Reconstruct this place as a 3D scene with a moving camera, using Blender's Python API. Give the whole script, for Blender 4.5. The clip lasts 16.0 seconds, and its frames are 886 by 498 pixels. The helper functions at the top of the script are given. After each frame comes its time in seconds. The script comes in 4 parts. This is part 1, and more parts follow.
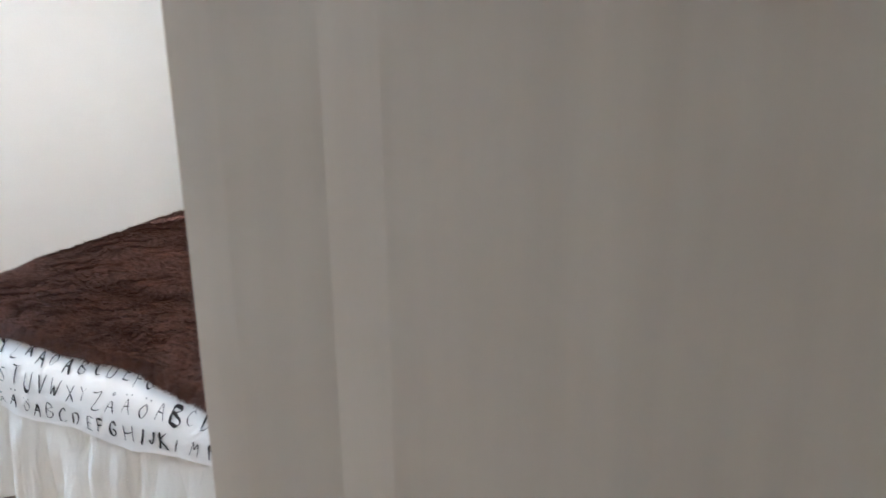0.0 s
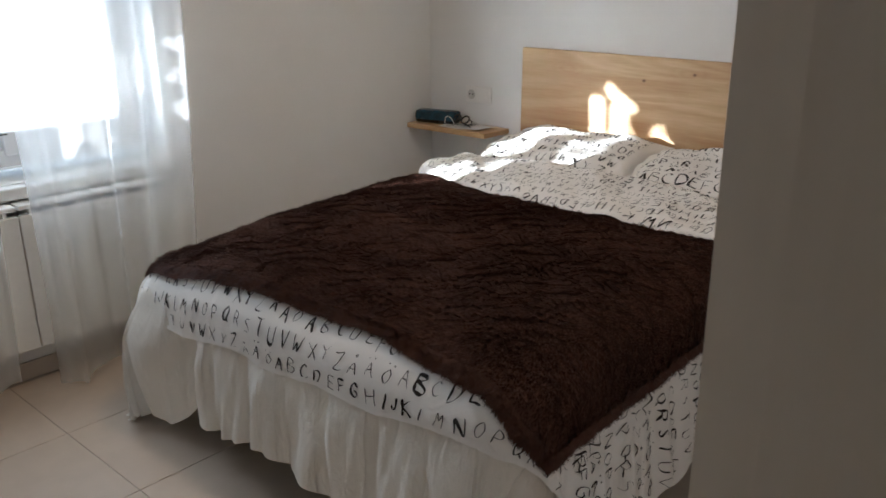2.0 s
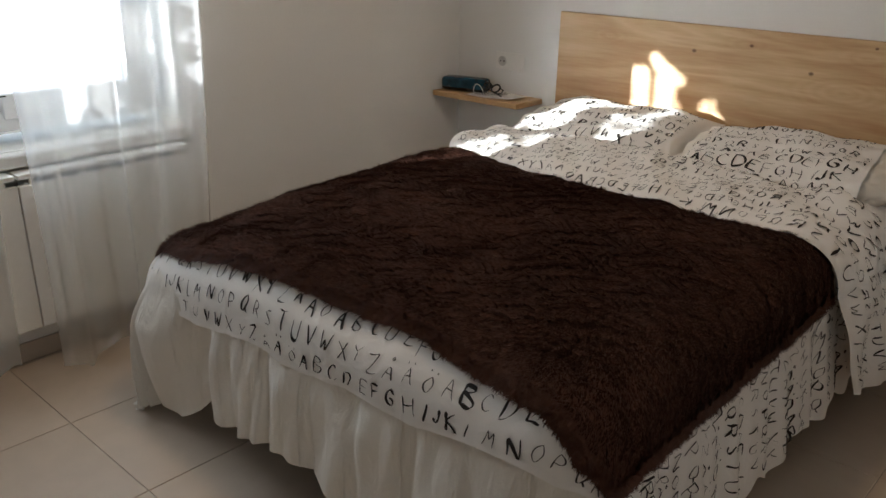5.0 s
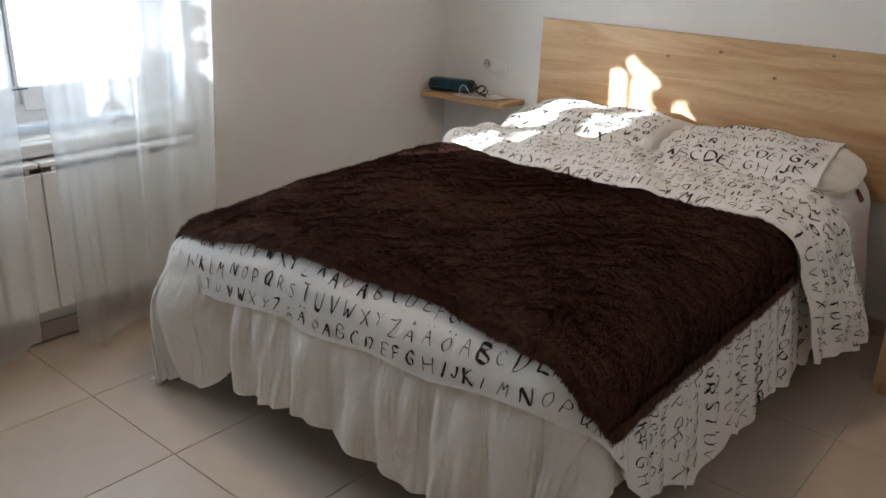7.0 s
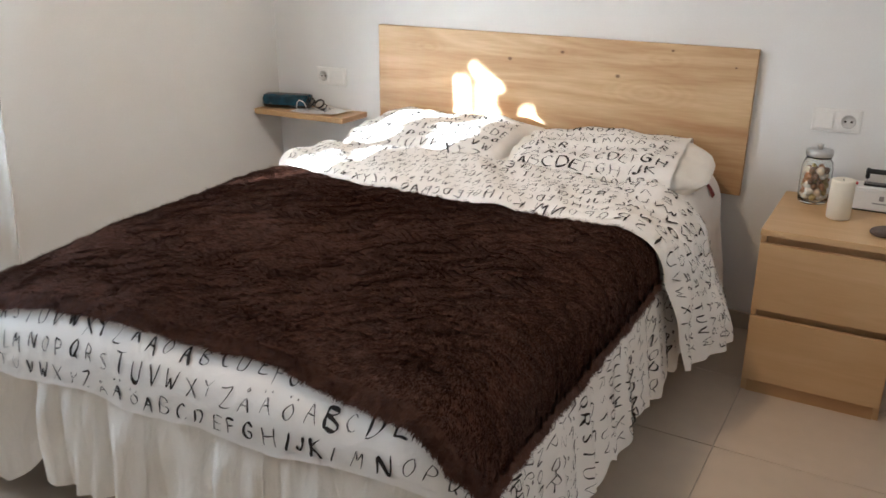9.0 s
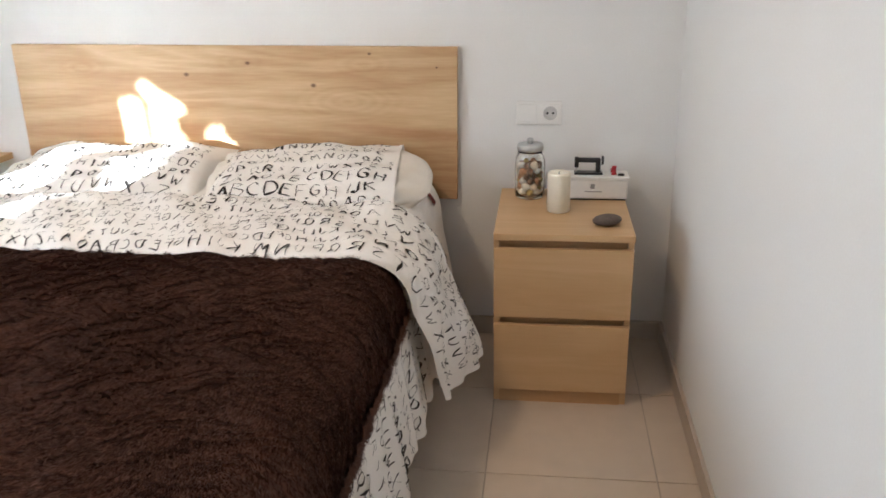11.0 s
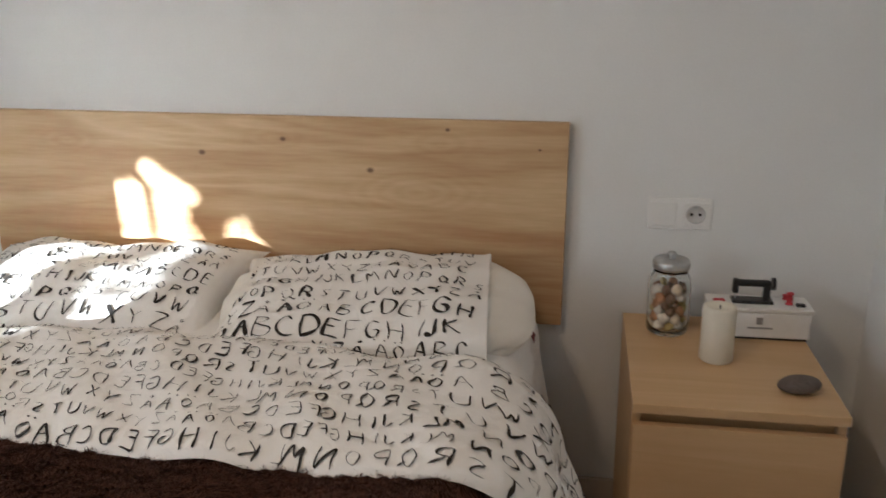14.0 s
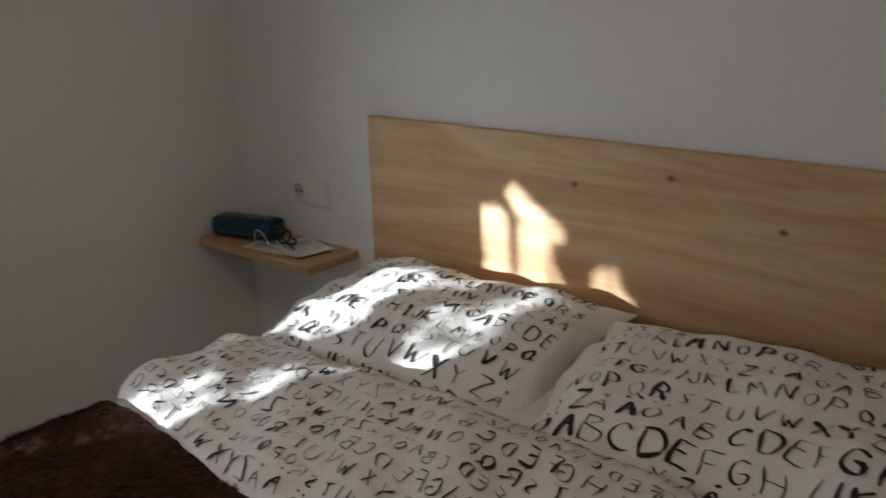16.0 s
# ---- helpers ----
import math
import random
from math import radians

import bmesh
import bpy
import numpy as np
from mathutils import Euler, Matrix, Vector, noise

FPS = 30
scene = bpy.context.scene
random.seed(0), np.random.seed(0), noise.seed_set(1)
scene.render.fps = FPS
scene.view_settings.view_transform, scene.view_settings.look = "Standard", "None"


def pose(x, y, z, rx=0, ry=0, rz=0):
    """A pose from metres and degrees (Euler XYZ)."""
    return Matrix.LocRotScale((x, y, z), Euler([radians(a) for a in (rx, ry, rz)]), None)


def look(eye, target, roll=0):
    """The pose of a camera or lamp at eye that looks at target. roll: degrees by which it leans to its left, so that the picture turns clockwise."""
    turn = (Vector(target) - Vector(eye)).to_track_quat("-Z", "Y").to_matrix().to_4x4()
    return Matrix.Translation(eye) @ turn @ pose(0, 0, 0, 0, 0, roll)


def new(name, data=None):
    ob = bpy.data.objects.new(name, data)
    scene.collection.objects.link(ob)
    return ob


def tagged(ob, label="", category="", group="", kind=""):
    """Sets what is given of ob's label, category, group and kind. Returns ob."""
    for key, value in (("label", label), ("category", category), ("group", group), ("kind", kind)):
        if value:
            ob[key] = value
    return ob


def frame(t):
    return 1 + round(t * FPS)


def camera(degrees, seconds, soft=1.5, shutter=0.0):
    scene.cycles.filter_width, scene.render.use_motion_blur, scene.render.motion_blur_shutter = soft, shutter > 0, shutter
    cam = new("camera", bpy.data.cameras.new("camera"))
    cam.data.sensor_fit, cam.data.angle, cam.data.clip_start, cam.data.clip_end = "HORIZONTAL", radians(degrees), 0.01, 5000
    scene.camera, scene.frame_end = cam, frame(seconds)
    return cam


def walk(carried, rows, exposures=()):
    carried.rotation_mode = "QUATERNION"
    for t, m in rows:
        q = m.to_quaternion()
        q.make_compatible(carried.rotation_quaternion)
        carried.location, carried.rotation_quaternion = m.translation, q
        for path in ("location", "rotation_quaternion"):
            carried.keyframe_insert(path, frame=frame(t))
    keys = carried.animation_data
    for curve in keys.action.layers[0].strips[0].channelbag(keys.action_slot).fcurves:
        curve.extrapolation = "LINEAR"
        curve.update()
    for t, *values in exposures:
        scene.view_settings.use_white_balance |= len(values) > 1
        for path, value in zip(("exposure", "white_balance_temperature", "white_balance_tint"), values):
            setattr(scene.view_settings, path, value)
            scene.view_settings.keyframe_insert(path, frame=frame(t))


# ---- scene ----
cam = camera(56.7, 16.0, shutter=0.28)
PATH = [
    (0, (0.255, -3.028, 1.384), (-0.722, -1.384, 0.797), -0.9),
    (0.5, (0.185, -3.075, 1.371), (-0.833, -1.448, 0.809), -1.0),
    (1, (0.126, -3.11, 1.365), (-0.922, -1.511, 0.777), -0.4),
    (1.5, (0.087, -3.132, 1.368), (-1.065, -1.616, 0.755), -0.5),
    (2, (0.033, -3.079, 1.357), (-1.244, -1.677, 0.72), -0.6),
    (2.5, (-0.017, -3.03, 1.357), (-1.364, -1.713, 0.687), -1.2),
    (3, (-0.059, -2.98, 1.358), (-1.515, -1.782, 0.692), -2.1),
    (3.5, (-0.101, -2.948, 1.343), (-1.557, -1.765, 0.648), -2.4),
    (4, (-0.186, -2.916, 1.336), (-1.517, -1.609, 0.615), -1.8),
    (6.5, (-0.165, -3.164, 1.346), (-1.399, -1.761, 0.633), 1.4),
    (7, (-0.13, -3.21, 1.345), (-1.332, -1.773, 0.643), 1.7),
    (7.5, (-0.117, -3.216, 1.342), (-1.292, -1.749, 0.658), 1.7),
    (8, (-0.136, -3.18, 1.339), (-1.265, -1.673, 0.665), 2.0),
    (8.5, (-0.187, -3.067, 1.336), (-1.208, -1.495, 0.639), 1.7),
    (9, (-0.229, -2.985, 1.337), (-1.167, -1.358, 0.65), 0.0),
    (9.5, (-0.265, -2.922, 1.33), (-1.069, -1.224, 0.647), 0.1),
    (10, (-0.322, -2.864, 1.331), (-0.934, -1.095, 0.626), -0.1),
    (12.5, (-0.566, -2.348, 1.294), (-0.521, -0.458, 0.643), -2.6),
    (13, (-0.604, -2.202, 1.301), (-0.592, -0.307, 0.662), -1.6),
    (13.5, (-0.635, -2.074, 1.304), (-0.731, -0.175, 0.687), -1.0),
    (14, (-0.685, -1.957, 1.321), (-1.007, -0.078, 0.717), -0.8),
    (14.5, (-0.669, -1.807, 1.326), (-1.175, 0.038, 0.742), -0.8),
    (15, (-0.671, -1.691, 1.319), (-1.351, 0.102, 0.748), -1.4),
    (15.5, (-0.706, -1.576, 1.324), (-1.649, 0.085, 0.732), -1.2),
    (16, (-0.736, -1.504, 1.331), (-1.982, -0.057, 0.736), -2.0),
]
walk(cam, [(t, look(eye, target, roll)) for t, eye, target, roll in PATH],
     exposures=[(0, 4.07, 5010, 4), (0.5, 3.92, 5160, 4), (1, 3.42, 5460, 6), (1.5, 3.17, 5560, 6), (2, 2.45, 5560, 6), (2.5, 2.37, 5860, 6), (3, 2.17, 5910, 6), (3.5, 2.12, 5960, 6),
                (4, 2.12, 6010, 6), (7, 2.52, 5620, 6), (8, 2.57, 5570, 6), (8.5, 3.07, 5560, 6), (9, 3.29, 5560, 6), (10, 3.37, 5560, 6), (12.5, 3.47, 5510, 6),
                (13, 3.27, 5560, 6), (13.5, 2.95, 5610, 6), (14, 2.57, 5660, 6), (14.5, 2.17, 5710, 6), (15, 1.69, 5460, 6), (15.5, 1.48, 5540, 6), (16, 1.34, 5640, 6)])

# ---- light ----
world = bpy.data.worlds.new("sky")
scene.world = world
world.use_nodes = True
wn = world.node_tree
sky = wn.nodes.new("ShaderNodeTexSky")
sky.sky_type, sky.sun_disc = "NISHITA", False
SUN_WAY = Vector((0.540, 0.823, -0.1725)).normalized()
sky.sun_elevation = math.asin(-SUN_WAY.z)
sky.sun_rotation = math.atan2(-SUN_WAY.x, -SUN_WAY.y)
wn.links.new(sky.outputs[0], wn.nodes["Background"].inputs[0])
wn.nodes["Background"].inputs[1].default_value = 0.05

sun_data = bpy.data.lights.new("sun", "SUN")
sun_data.energy, sun_data.angle, sun_data.color = 5.0, radians(0.5), (1.0, 0.96, 0.90)
sun = new("sun", sun_data)
sun.matrix_world = look((-8, -14, 4), Vector((-8, -14, 4)) + SUN_WAY)

win_data = bpy.data.lights.new("window_skylight", "AREA")
win_data.shape, win_data.size, win_data.size_y = "RECTANGLE", 1.1, 1.25
win_data.energy, win_data.color = 2.6, (0.92, 0.95, 1.0)
win = new("window_skylight", win_data)
win.matrix_world = look((-3.02, -2.06, 1.46), (0, -2.06, 1.46))

LAMP = (-1.45, -1.55, 2.40)                   # warm ceiling lamp over the bed
lamp_data = bpy.data.lights.new("ceiling_lamp_light", "AREA")
lamp_data.shape, lamp_data.size = "DISK", 0.24
lamp_data.energy, lamp_data.color = 1.65, (1.0, 0.67, 0.40)
lamp_light = new("ceiling_lamp_light", lamp_data)
lamp_light.matrix_world = look((LAMP[0], LAMP[1], LAMP[2] - 0.006), (LAMP[0], LAMP[1] + 0.0001, 0))


# ---- materials ----
def node(nt, kind, **given):
    n = nt.nodes.new(kind)
    for key, value in given.items():
        if key.startswith("i_"):
            name = key[2:]
            sock = n.inputs[int(name)] if name.isdigit() else n.inputs[name.replace("_", " ")]
            if isinstance(value, bpy.types.NodeSocket):
                nt.links.new(value, sock)
            else:
                sock.default_value = value
        else:
            setattr(n, key, value)
    return n


def ramp(nt, fac, stops):
    n = node(nt, "ShaderNodeValToRGB", i_0=fac)
    els = n.color_ramp.elements
    while len(els) < len(stops):
        els.new(0.5)
    for e, (p, c) in zip(els, stops):
        e.position, e.color = p, (*c, 1) if len(c) == 3 else c
    return n.outputs[0]


def shade(c, k):
    return tuple(min(1, v * k) for v in c)


def surface(name, base, rough=0.6, grain=40.0, spread=0.12, stain=1.5, bump=0.15, depth=0.002, metal=0.0,
            stretch=(1, 1, 1), sheen=0.0, gloss=0.5, coat=0.0, per_object=0.0, crumple=0.0, crumple_scale=16.0, crumple_stretch=(1, 1, 1)):
    """A plain material with grain and stains at two scales, in metres."""
    m = bpy.data.materials.new(name)
    m.use_nodes = True
    nt = m.node_tree
    b = nt.nodes["Principled BSDF"]
    co = node(nt, "ShaderNodeTexCoord").outputs["Object"]
    geo = node(nt, "ShaderNodeNewGeometry").outputs["Position"]
    st = node(nt, "ShaderNodeMapping", i_0=geo, i_Scale=stretch).outputs[0]
    fine = node(nt, "ShaderNodeTexNoise", i_Vector=st, i_Scale=grain, i_Detail=4.0).outputs[0]
    broad = node(nt, "ShaderNodeTexNoise", i_Vector=geo, i_Scale=stain, i_Detail=3.0).outputs[0]
    mix = node(nt, "ShaderNodeMath", operation="MULTIPLY_ADD", i_0=fine, i_1=0.5, i_2=0.0).outputs[0]
    mix = node(nt, "ShaderNodeMath", operation="MULTIPLY_ADD", i_0=broad, i_1=0.5, i_2=mix).outputs[0]
    if per_object:
        rnd = node(nt, "ShaderNodeObjectInfo").outputs["Random"]
        rnd = node(nt, "ShaderNodeMath", operation="SUBTRACT", i_0=rnd, i_1=0.5).outputs[0]
        mix = node(nt, "ShaderNodeMath", operation="MULTIPLY_ADD", i_0=rnd, i_1=per_object, i_2=mix).outputs[0]
    col = ramp(nt, mix, [(0.3, shade(base, 1 - spread)), (0.7, shade(base, 1 + spread))])
    nt.links.new(col, b.inputs["Base Color"])
    r = node(nt, "ShaderNodeMath", operation="MULTIPLY_ADD", i_0=broad, i_1=0.2, i_2=rough - 0.1).outputs[0]
    nt.links.new(r, b.inputs["Roughness"])
    b.inputs["Metallic"].default_value = metal
    b.inputs["Sheen Weight"].default_value = sheen
    b.inputs["Specular IOR Level"].default_value = gloss
    b.inputs["Coat Weight"].default_value = coat
    if bump:
        bp = node(nt, "ShaderNodeBump", i_Strength=bump, i_Distance=depth, i_Height=fine).outputs[0]
        if crumple:
            cs = node(nt, "ShaderNodeMapping", i_0=geo, i_Scale=crumple_stretch).outputs[0]
            cr = node(nt, "ShaderNodeTexNoise", i_Vector=cs, i_Scale=crumple_scale, i_Detail=3.0, i_Distortion=1.5).outputs[0]
            bp = node(nt, "ShaderNodeBump", i_Strength=crumple, i_Distance=0.012, i_Height=cr, i_Normal=bp).outputs[0]
        nt.links.new(bp, b.inputs["Normal"])
    return m


def wood(name, light, dark, scale=14.0, along=0, knots=(), rough=0.5, band=0.5, eyes=(), heart=None):
    """Wood with grain along the axis, and dark knots at the given x, z."""
    m = bpy.data.materials.new(name)
    m.use_nodes = True
    nt = m.node_tree
    b = nt.nodes["Principled BSDF"]
    geo = node(nt, "ShaderNodeNewGeometry").outputs["Position"]
    sc = [1.0, 1.0, 1.0]
    sc[along] = 0.09
    st = node(nt, "ShaderNodeMapping", i_0=geo, i_Scale=sc).outputs[0]
    warp = node(nt, "ShaderNodeTexNoise", i_Vector=st, i_Scale=5.0, i_Detail=3.0).outputs[0]
    rings = node(nt, "ShaderNodeTexNoise", i_Vector=st, i_Scale=scale, i_Detail=2.0, i_Distortion=1.2).outputs[0]
    fine = node(nt, "ShaderNodeTexNoise", i_Vector=st, i_Scale=scale * 16, i_Detail=3.0).outputs[0]
    rr = node(nt, "ShaderNodeMath", operation="MULTIPLY", i_0=rings, i_1=7.0).outputs[0]
    rr = node(nt, "ShaderNodeMath", operation="PINGPONG", i_0=rr, i_1=1.0).outputs[0]
    v = node(nt, "ShaderNodeMath", operation="MULTIPLY_ADD", i_0=rr, i_1=0.35, i_2=0.0).outputs[0]
    v = node(nt, "ShaderNodeMath", operation="MULTIPLY_ADD", i_0=warp, i_1=band, i_2=v).outputs[0]
    v = node(nt, "ShaderNodeMath", operation="MULTIPLY_ADD", i_0=fine, i_1=0.38, i_2=v).outputs[0]
    for kx, kz, kr in eyes:
        far = node(nt, "ShaderNodeVectorMath", operation="SUBTRACT", i_0=geo, i_1=(kx, -0.03, kz)).outputs[0]
        far = node(nt, "ShaderNodeVectorMath", operation="MULTIPLY", i_0=far, i_1=(0.5, 0.1, 1.25)).outputs[0]
        far = node(nt, "ShaderNodeVectorMath", operation="LENGTH", i_0=far).outputs["Value"]
        far = node(nt, "ShaderNodeMath", operation="MULTIPLY_ADD", i_0=warp, i_1=kr * 0.5, i_2=far).outputs[0]
        ring = node(nt, "ShaderNodeMath", operation="PINGPONG", i_0=far, i_1=0.011).outputs[0]
        mask = node(nt, "ShaderNodeMapRange", i_Value=far, i_1=kr * 0.55, i_2=kr, i_3=11.0, i_4=0.0).outputs[0]
        v = node(nt, "ShaderNodeMath", operation="MULTIPLY_ADD", i_0=ring, i_1=mask, i_2=v).outputs[0]
    if heart is not None:
        zz = node(nt, "ShaderNodeSeparateXYZ", i_0=geo).outputs[2]
        wave = node(nt, "ShaderNodeMath", operation="MULTIPLY_ADD", i_0=warp, i_1=0.16, i_2=zz).outputs[0]
        mask = node(nt, "ShaderNodeMapRange", i_Value=wave, i_1=heart + 0.065, i_2=heart + 0.095, i_3=0.26, i_4=0.0).outputs[0]
        v = node(nt, "ShaderNodeMath", operation="ADD", i_0=v, i_1=mask).outputs[0]
    col = ramp(nt, v, [(0.25, light), (1.02, dark)])
    for kx, kz, kr in knots:
        far = node(nt, "ShaderNodeVectorMath", operation="SUBTRACT", i_0=geo, i_1=(kx, -0.03, kz)).outputs[0]
        far = node(nt, "ShaderNodeVectorMath", operation="MULTIPLY", i_0=far, i_1=(0.75, 0.2, 1.0)).outputs[0]
        far = node(nt, "ShaderNodeVectorMath", operation="LENGTH", i_0=far).outputs["Value"]
        mask = node(nt, "ShaderNodeMapRange", i_Value=far, i_1=kr * 0.3, i_2=kr * 0.85, i_3=0.85, i_4=0.0).outputs[0]
        col = node(nt, "ShaderNodeMix", data_type="RGBA", i_0=mask, i_6=col, i_7=(0.10, 0.045, 0.02, 1)).outputs[2]
    nt.links.new(col, b.inputs["Base Color"])
    b.inputs["Roughness"].default_value = rough
    bp = node(nt, "ShaderNodeBump", i_Strength=0.12, i_Distance=0.001, i_Height=fine).outputs[0]
    nt.links.new(bp, b.inputs["Normal"])
    return m


def glass(name, tint=(1, 1, 1), rough=0.0):
    m = bpy.data.materials.new(name)
    m.use_nodes = True
    b = m.node_tree.nodes["Principled BSDF"]
    b.inputs["Base Color"].default_value = (*tint, 1)
    b.inputs["Transmission Weight"].default_value = 1.0
    b.inputs["Roughness"].default_value = rough
    b.inputs["IOR"].default_value = 1.45
    return m


def sheer(name, clear=0.69):
    """Thin voile: part of the light goes straight through, the rest is scattered."""
    m = bpy.data.materials.new(name)
    m.use_nodes = True
    nt = m.node_tree
    nt.nodes.remove(nt.nodes["Principled BSDF"])
    out = nt.nodes["Material Output"]
    tr = node(nt, "ShaderNodeBsdfTransparent", i_Color=(1, 1, 1, 1)).outputs[0]
    tl = node(nt, "ShaderNodeBsdfTranslucent", i_Color=(0.84, 0.87, 0.90, 1)).outputs[0]
    df = node(nt, "ShaderNodeBsdfDiffuse", i_Color=(0.82, 0.82, 0.80, 1)).outputs[0]
    cloth = node(nt, "ShaderNodeMixShader", i_0=0.5, i_1=tl, i_2=df).outputs[0]
    mixed = node(nt, "ShaderNodeMixShader", i_0=clear, i_1=cloth, i_2=tr).outputs[0]
    nt.links.new(mixed, out.inputs["Surface"])
    return m


WALL = surface("wall_paint", (0.80, 0.80, 0.78), 0.85, grain=180, spread=0.03, stain=0.8, bump=0.12, depth=0.001)
CEIL = surface("ceiling_paint", (0.82, 0.82, 0.81), 0.9, grain=150, spread=0.02, bump=0.08)
TILE = surface("floor_tile", (0.58, 0.485, 0.385), 0.36, grain=14, spread=0.06, stain=3.0, bump=0.03, per_object=0.12)
GROUT = surface("grout", (0.46, 0.40, 0.33), 0.9, grain=200, spread=0.15)
SKIRT = surface("skirting_tile", (0.50, 0.43, 0.36), 0.4, grain=20, spread=0.08)
KNOTS = [(-1.631, 0.935, 0.0105), (-1.414, 0.972, 0.009), (-1.194, 0.898, 0.0105), (-1.0, 1.0, 0.007), (-0.78, 0.955, 0.005)]
EYES = [(-1.08, 0.845, 0.15), (-1.44, 0.975, 0.07), (-1.02, 0.965, 0.09), (-2.0, 0.96, 0.07)]
PINE = wood("pine_board", (0.67, 0.49, 0.28), (0.41, 0.23, 0.10), scale=9.0, knots=KNOTS, eyes=EYES, heart=0.765, band=0.38)
OAKV = wood("birch_veneer", (0.62, 0.42, 0.225), (0.52, 0.33, 0.155), scale=10.0, rough=0.42, band=0.35)
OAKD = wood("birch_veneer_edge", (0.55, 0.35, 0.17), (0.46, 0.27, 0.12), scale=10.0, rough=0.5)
DOORP = surface("door_frame_paint", (0.68, 0.605, 0.50), 0.45, grain=30, spread=0.09, stretch=(1, 1, 0.06), bump=0.08)
PVC = surface("white_window_plastic", (0.85, 0.86, 0.87), 0.35, grain=60, spread=0.02, bump=0.03)
ENAMEL = surface("radiator_enamel", (0.80, 0.79, 0.75), 0.35, grain=60, spread=0.03, bump=0.04)
DARK = surface("dark_gap", (0.03, 0.028, 0.025), 0.8, bump=0.0)
LATCH = surface("grey_latch_metal", (0.30, 0.31, 0.33), 0.4, metal=0.6, bump=0.0)
SILL = surface("sill_stone", (0.70, 0.69, 0.66), 0.35, grain=50, spread=0.08)
COTTON = surface("ivory_quilt_cotton", (0.80, 0.77, 0.70), 0.9, grain=350, spread=0.05, stain=4, bump=0.25, sheen=0.2, crumple=0.6, crumple_scale=18.0, crumple_stretch=(1, 1, 0.3))
TICKING = surface("ivory_pillow_cotton", (0.80, 0.77, 0.70), 0.9, grain=350, spread=0.04, stain=4, bump=0.2, sheen=0.2, crumple=0.25, crumple_scale=9.0)
SHEET = surface("white_printed_cotton", (0.86, 0.84, 0.80), 0.9, grain=350, spread=0.03, stain=4, bump=0.25, sheen=0.15, crumple=0.42, crumple_scale=11.0)
INK = surface("black_print", (0.025, 0.022, 0.02), 0.9, grain=120, spread=0.3, bump=0.0)
FUR = surface("brown_fur_backing", (0.040, 0.019, 0.013), 0.95, gloss=0.05, grain=90, spread=0.4, stain=5, bump=0.6, depth=0.01)
# broad stain tones paint in the sheen of pile lying different ways
PILE = surface("brown_fur_pile", (0.094, 0.039, 0.025), 0.55, gloss=0.28, grain=60, spread=0.45, stain=4, bump=0.0)
VOILE = sheer("voile_curtain")
GLASS = glass("window_glass")
PLATE = surface("socket_plastic", (0.84, 0.83, 0.80), 0.35, grain=80, spread=0.02, bump=0.0)


# ---- builders ----
def mesh_of(bm, name, material=None, smooth=False):
    me = bpy.data.meshes.new(name)
    bm.normal_update()
    bm.to_mesh(me)
    bm.free()
    if material:
        me.materials.append(material)
    if smooth:
        for p in me.polygons:
            p.use_smooth = True
    return me


def part(name, bm, material, parent=None, label="", smooth=False):
    ob = new(name, mesh_of(bm, name, material, smooth))
    if parent:
        ob.parent = parent
    if label:
        ob["label"] = label
    return ob


def thing(name, at, label, category, group="", kind=""):
    ob = new(name)
    ob.location = at
    bpy.context.view_layer.update()
    return tagged(ob, label, category, group, kind)


def box(bm, x0, x1, y0, y1, z0, z1, bevel=0.0, seg=2):
    made = bmesh.ops.create_cube(bm, size=1.0)["verts"]
    for v in made:
        v.co = Vector(((x0 + x1) / 2 + v.co.x * (x1 - x0), (y0 + y1) / 2 + v.co.y * (y1 - y0), (z0 + z1) / 2 + v.co.z * (z1 - z0)))
    if bevel:
        edges = {e for v in made for e in v.link_edges}
        bmesh.ops.bevel(bm, geom=list(edges), offset=bevel, segments=seg, affect="EDGES", profile=0.5)
    return bm


def slab(name, x0, x1, y0, y1, z0, z1, material, parent=None, bevel=0.0, label=""):
    return part(name, box(bmesh.new(), x0, x1, y0, y1, z0, z1, bevel), material, parent, label)


def grid_mesh(name, pts, material, smooth=True, closed_u=False):
    """A mesh from an array rows x columns x 3."""
    h, w = pts.shape[:2]
    idx = np.arange(h * w).reshape(h, w)
    if closed_u:
        right = np.roll(idx, -1, axis=1)
        q = np.stack([idx[:-1], right[:-1], right[1:], idx[1:]], -1).reshape(-1, 4)
    else:
        q = np.stack([idx[:-1, :-1], idx[:-1, 1:], idx[1:, 1:], idx[1:, :-1]], -1).reshape(-1, 4)
    me = bpy.data.meshes.new(name)
    me.from_pydata(pts.reshape(-1, 3).tolist(), [], q.tolist())
    me.materials.append(material)
    me.polygons.foreach_set("use_smooth", [smooth] * len(me.polygons))
    me.update()
    return me


def lathe(name, profile, material, parent=None, at=(0, 0, 0), steps=32, label=""):
    """A turned shape from (radius, height) pairs."""
    ang = np.linspace(0, 2 * np.pi, steps, endpoint=False)
    pts = np.array([[(r * np.cos(a) + at[0], r * np.sin(a) + at[1], z + at[2]) for a in ang] for r, z in profile])
    ob = new(name, grid_mesh(name, pts, material, closed_u=True))
    if parent:
        ob.parent = parent
    if label:
        ob["label"] = label
    return ob


def setting(ob, label, category):
    return tagged(ob, label, category, kind="structure")


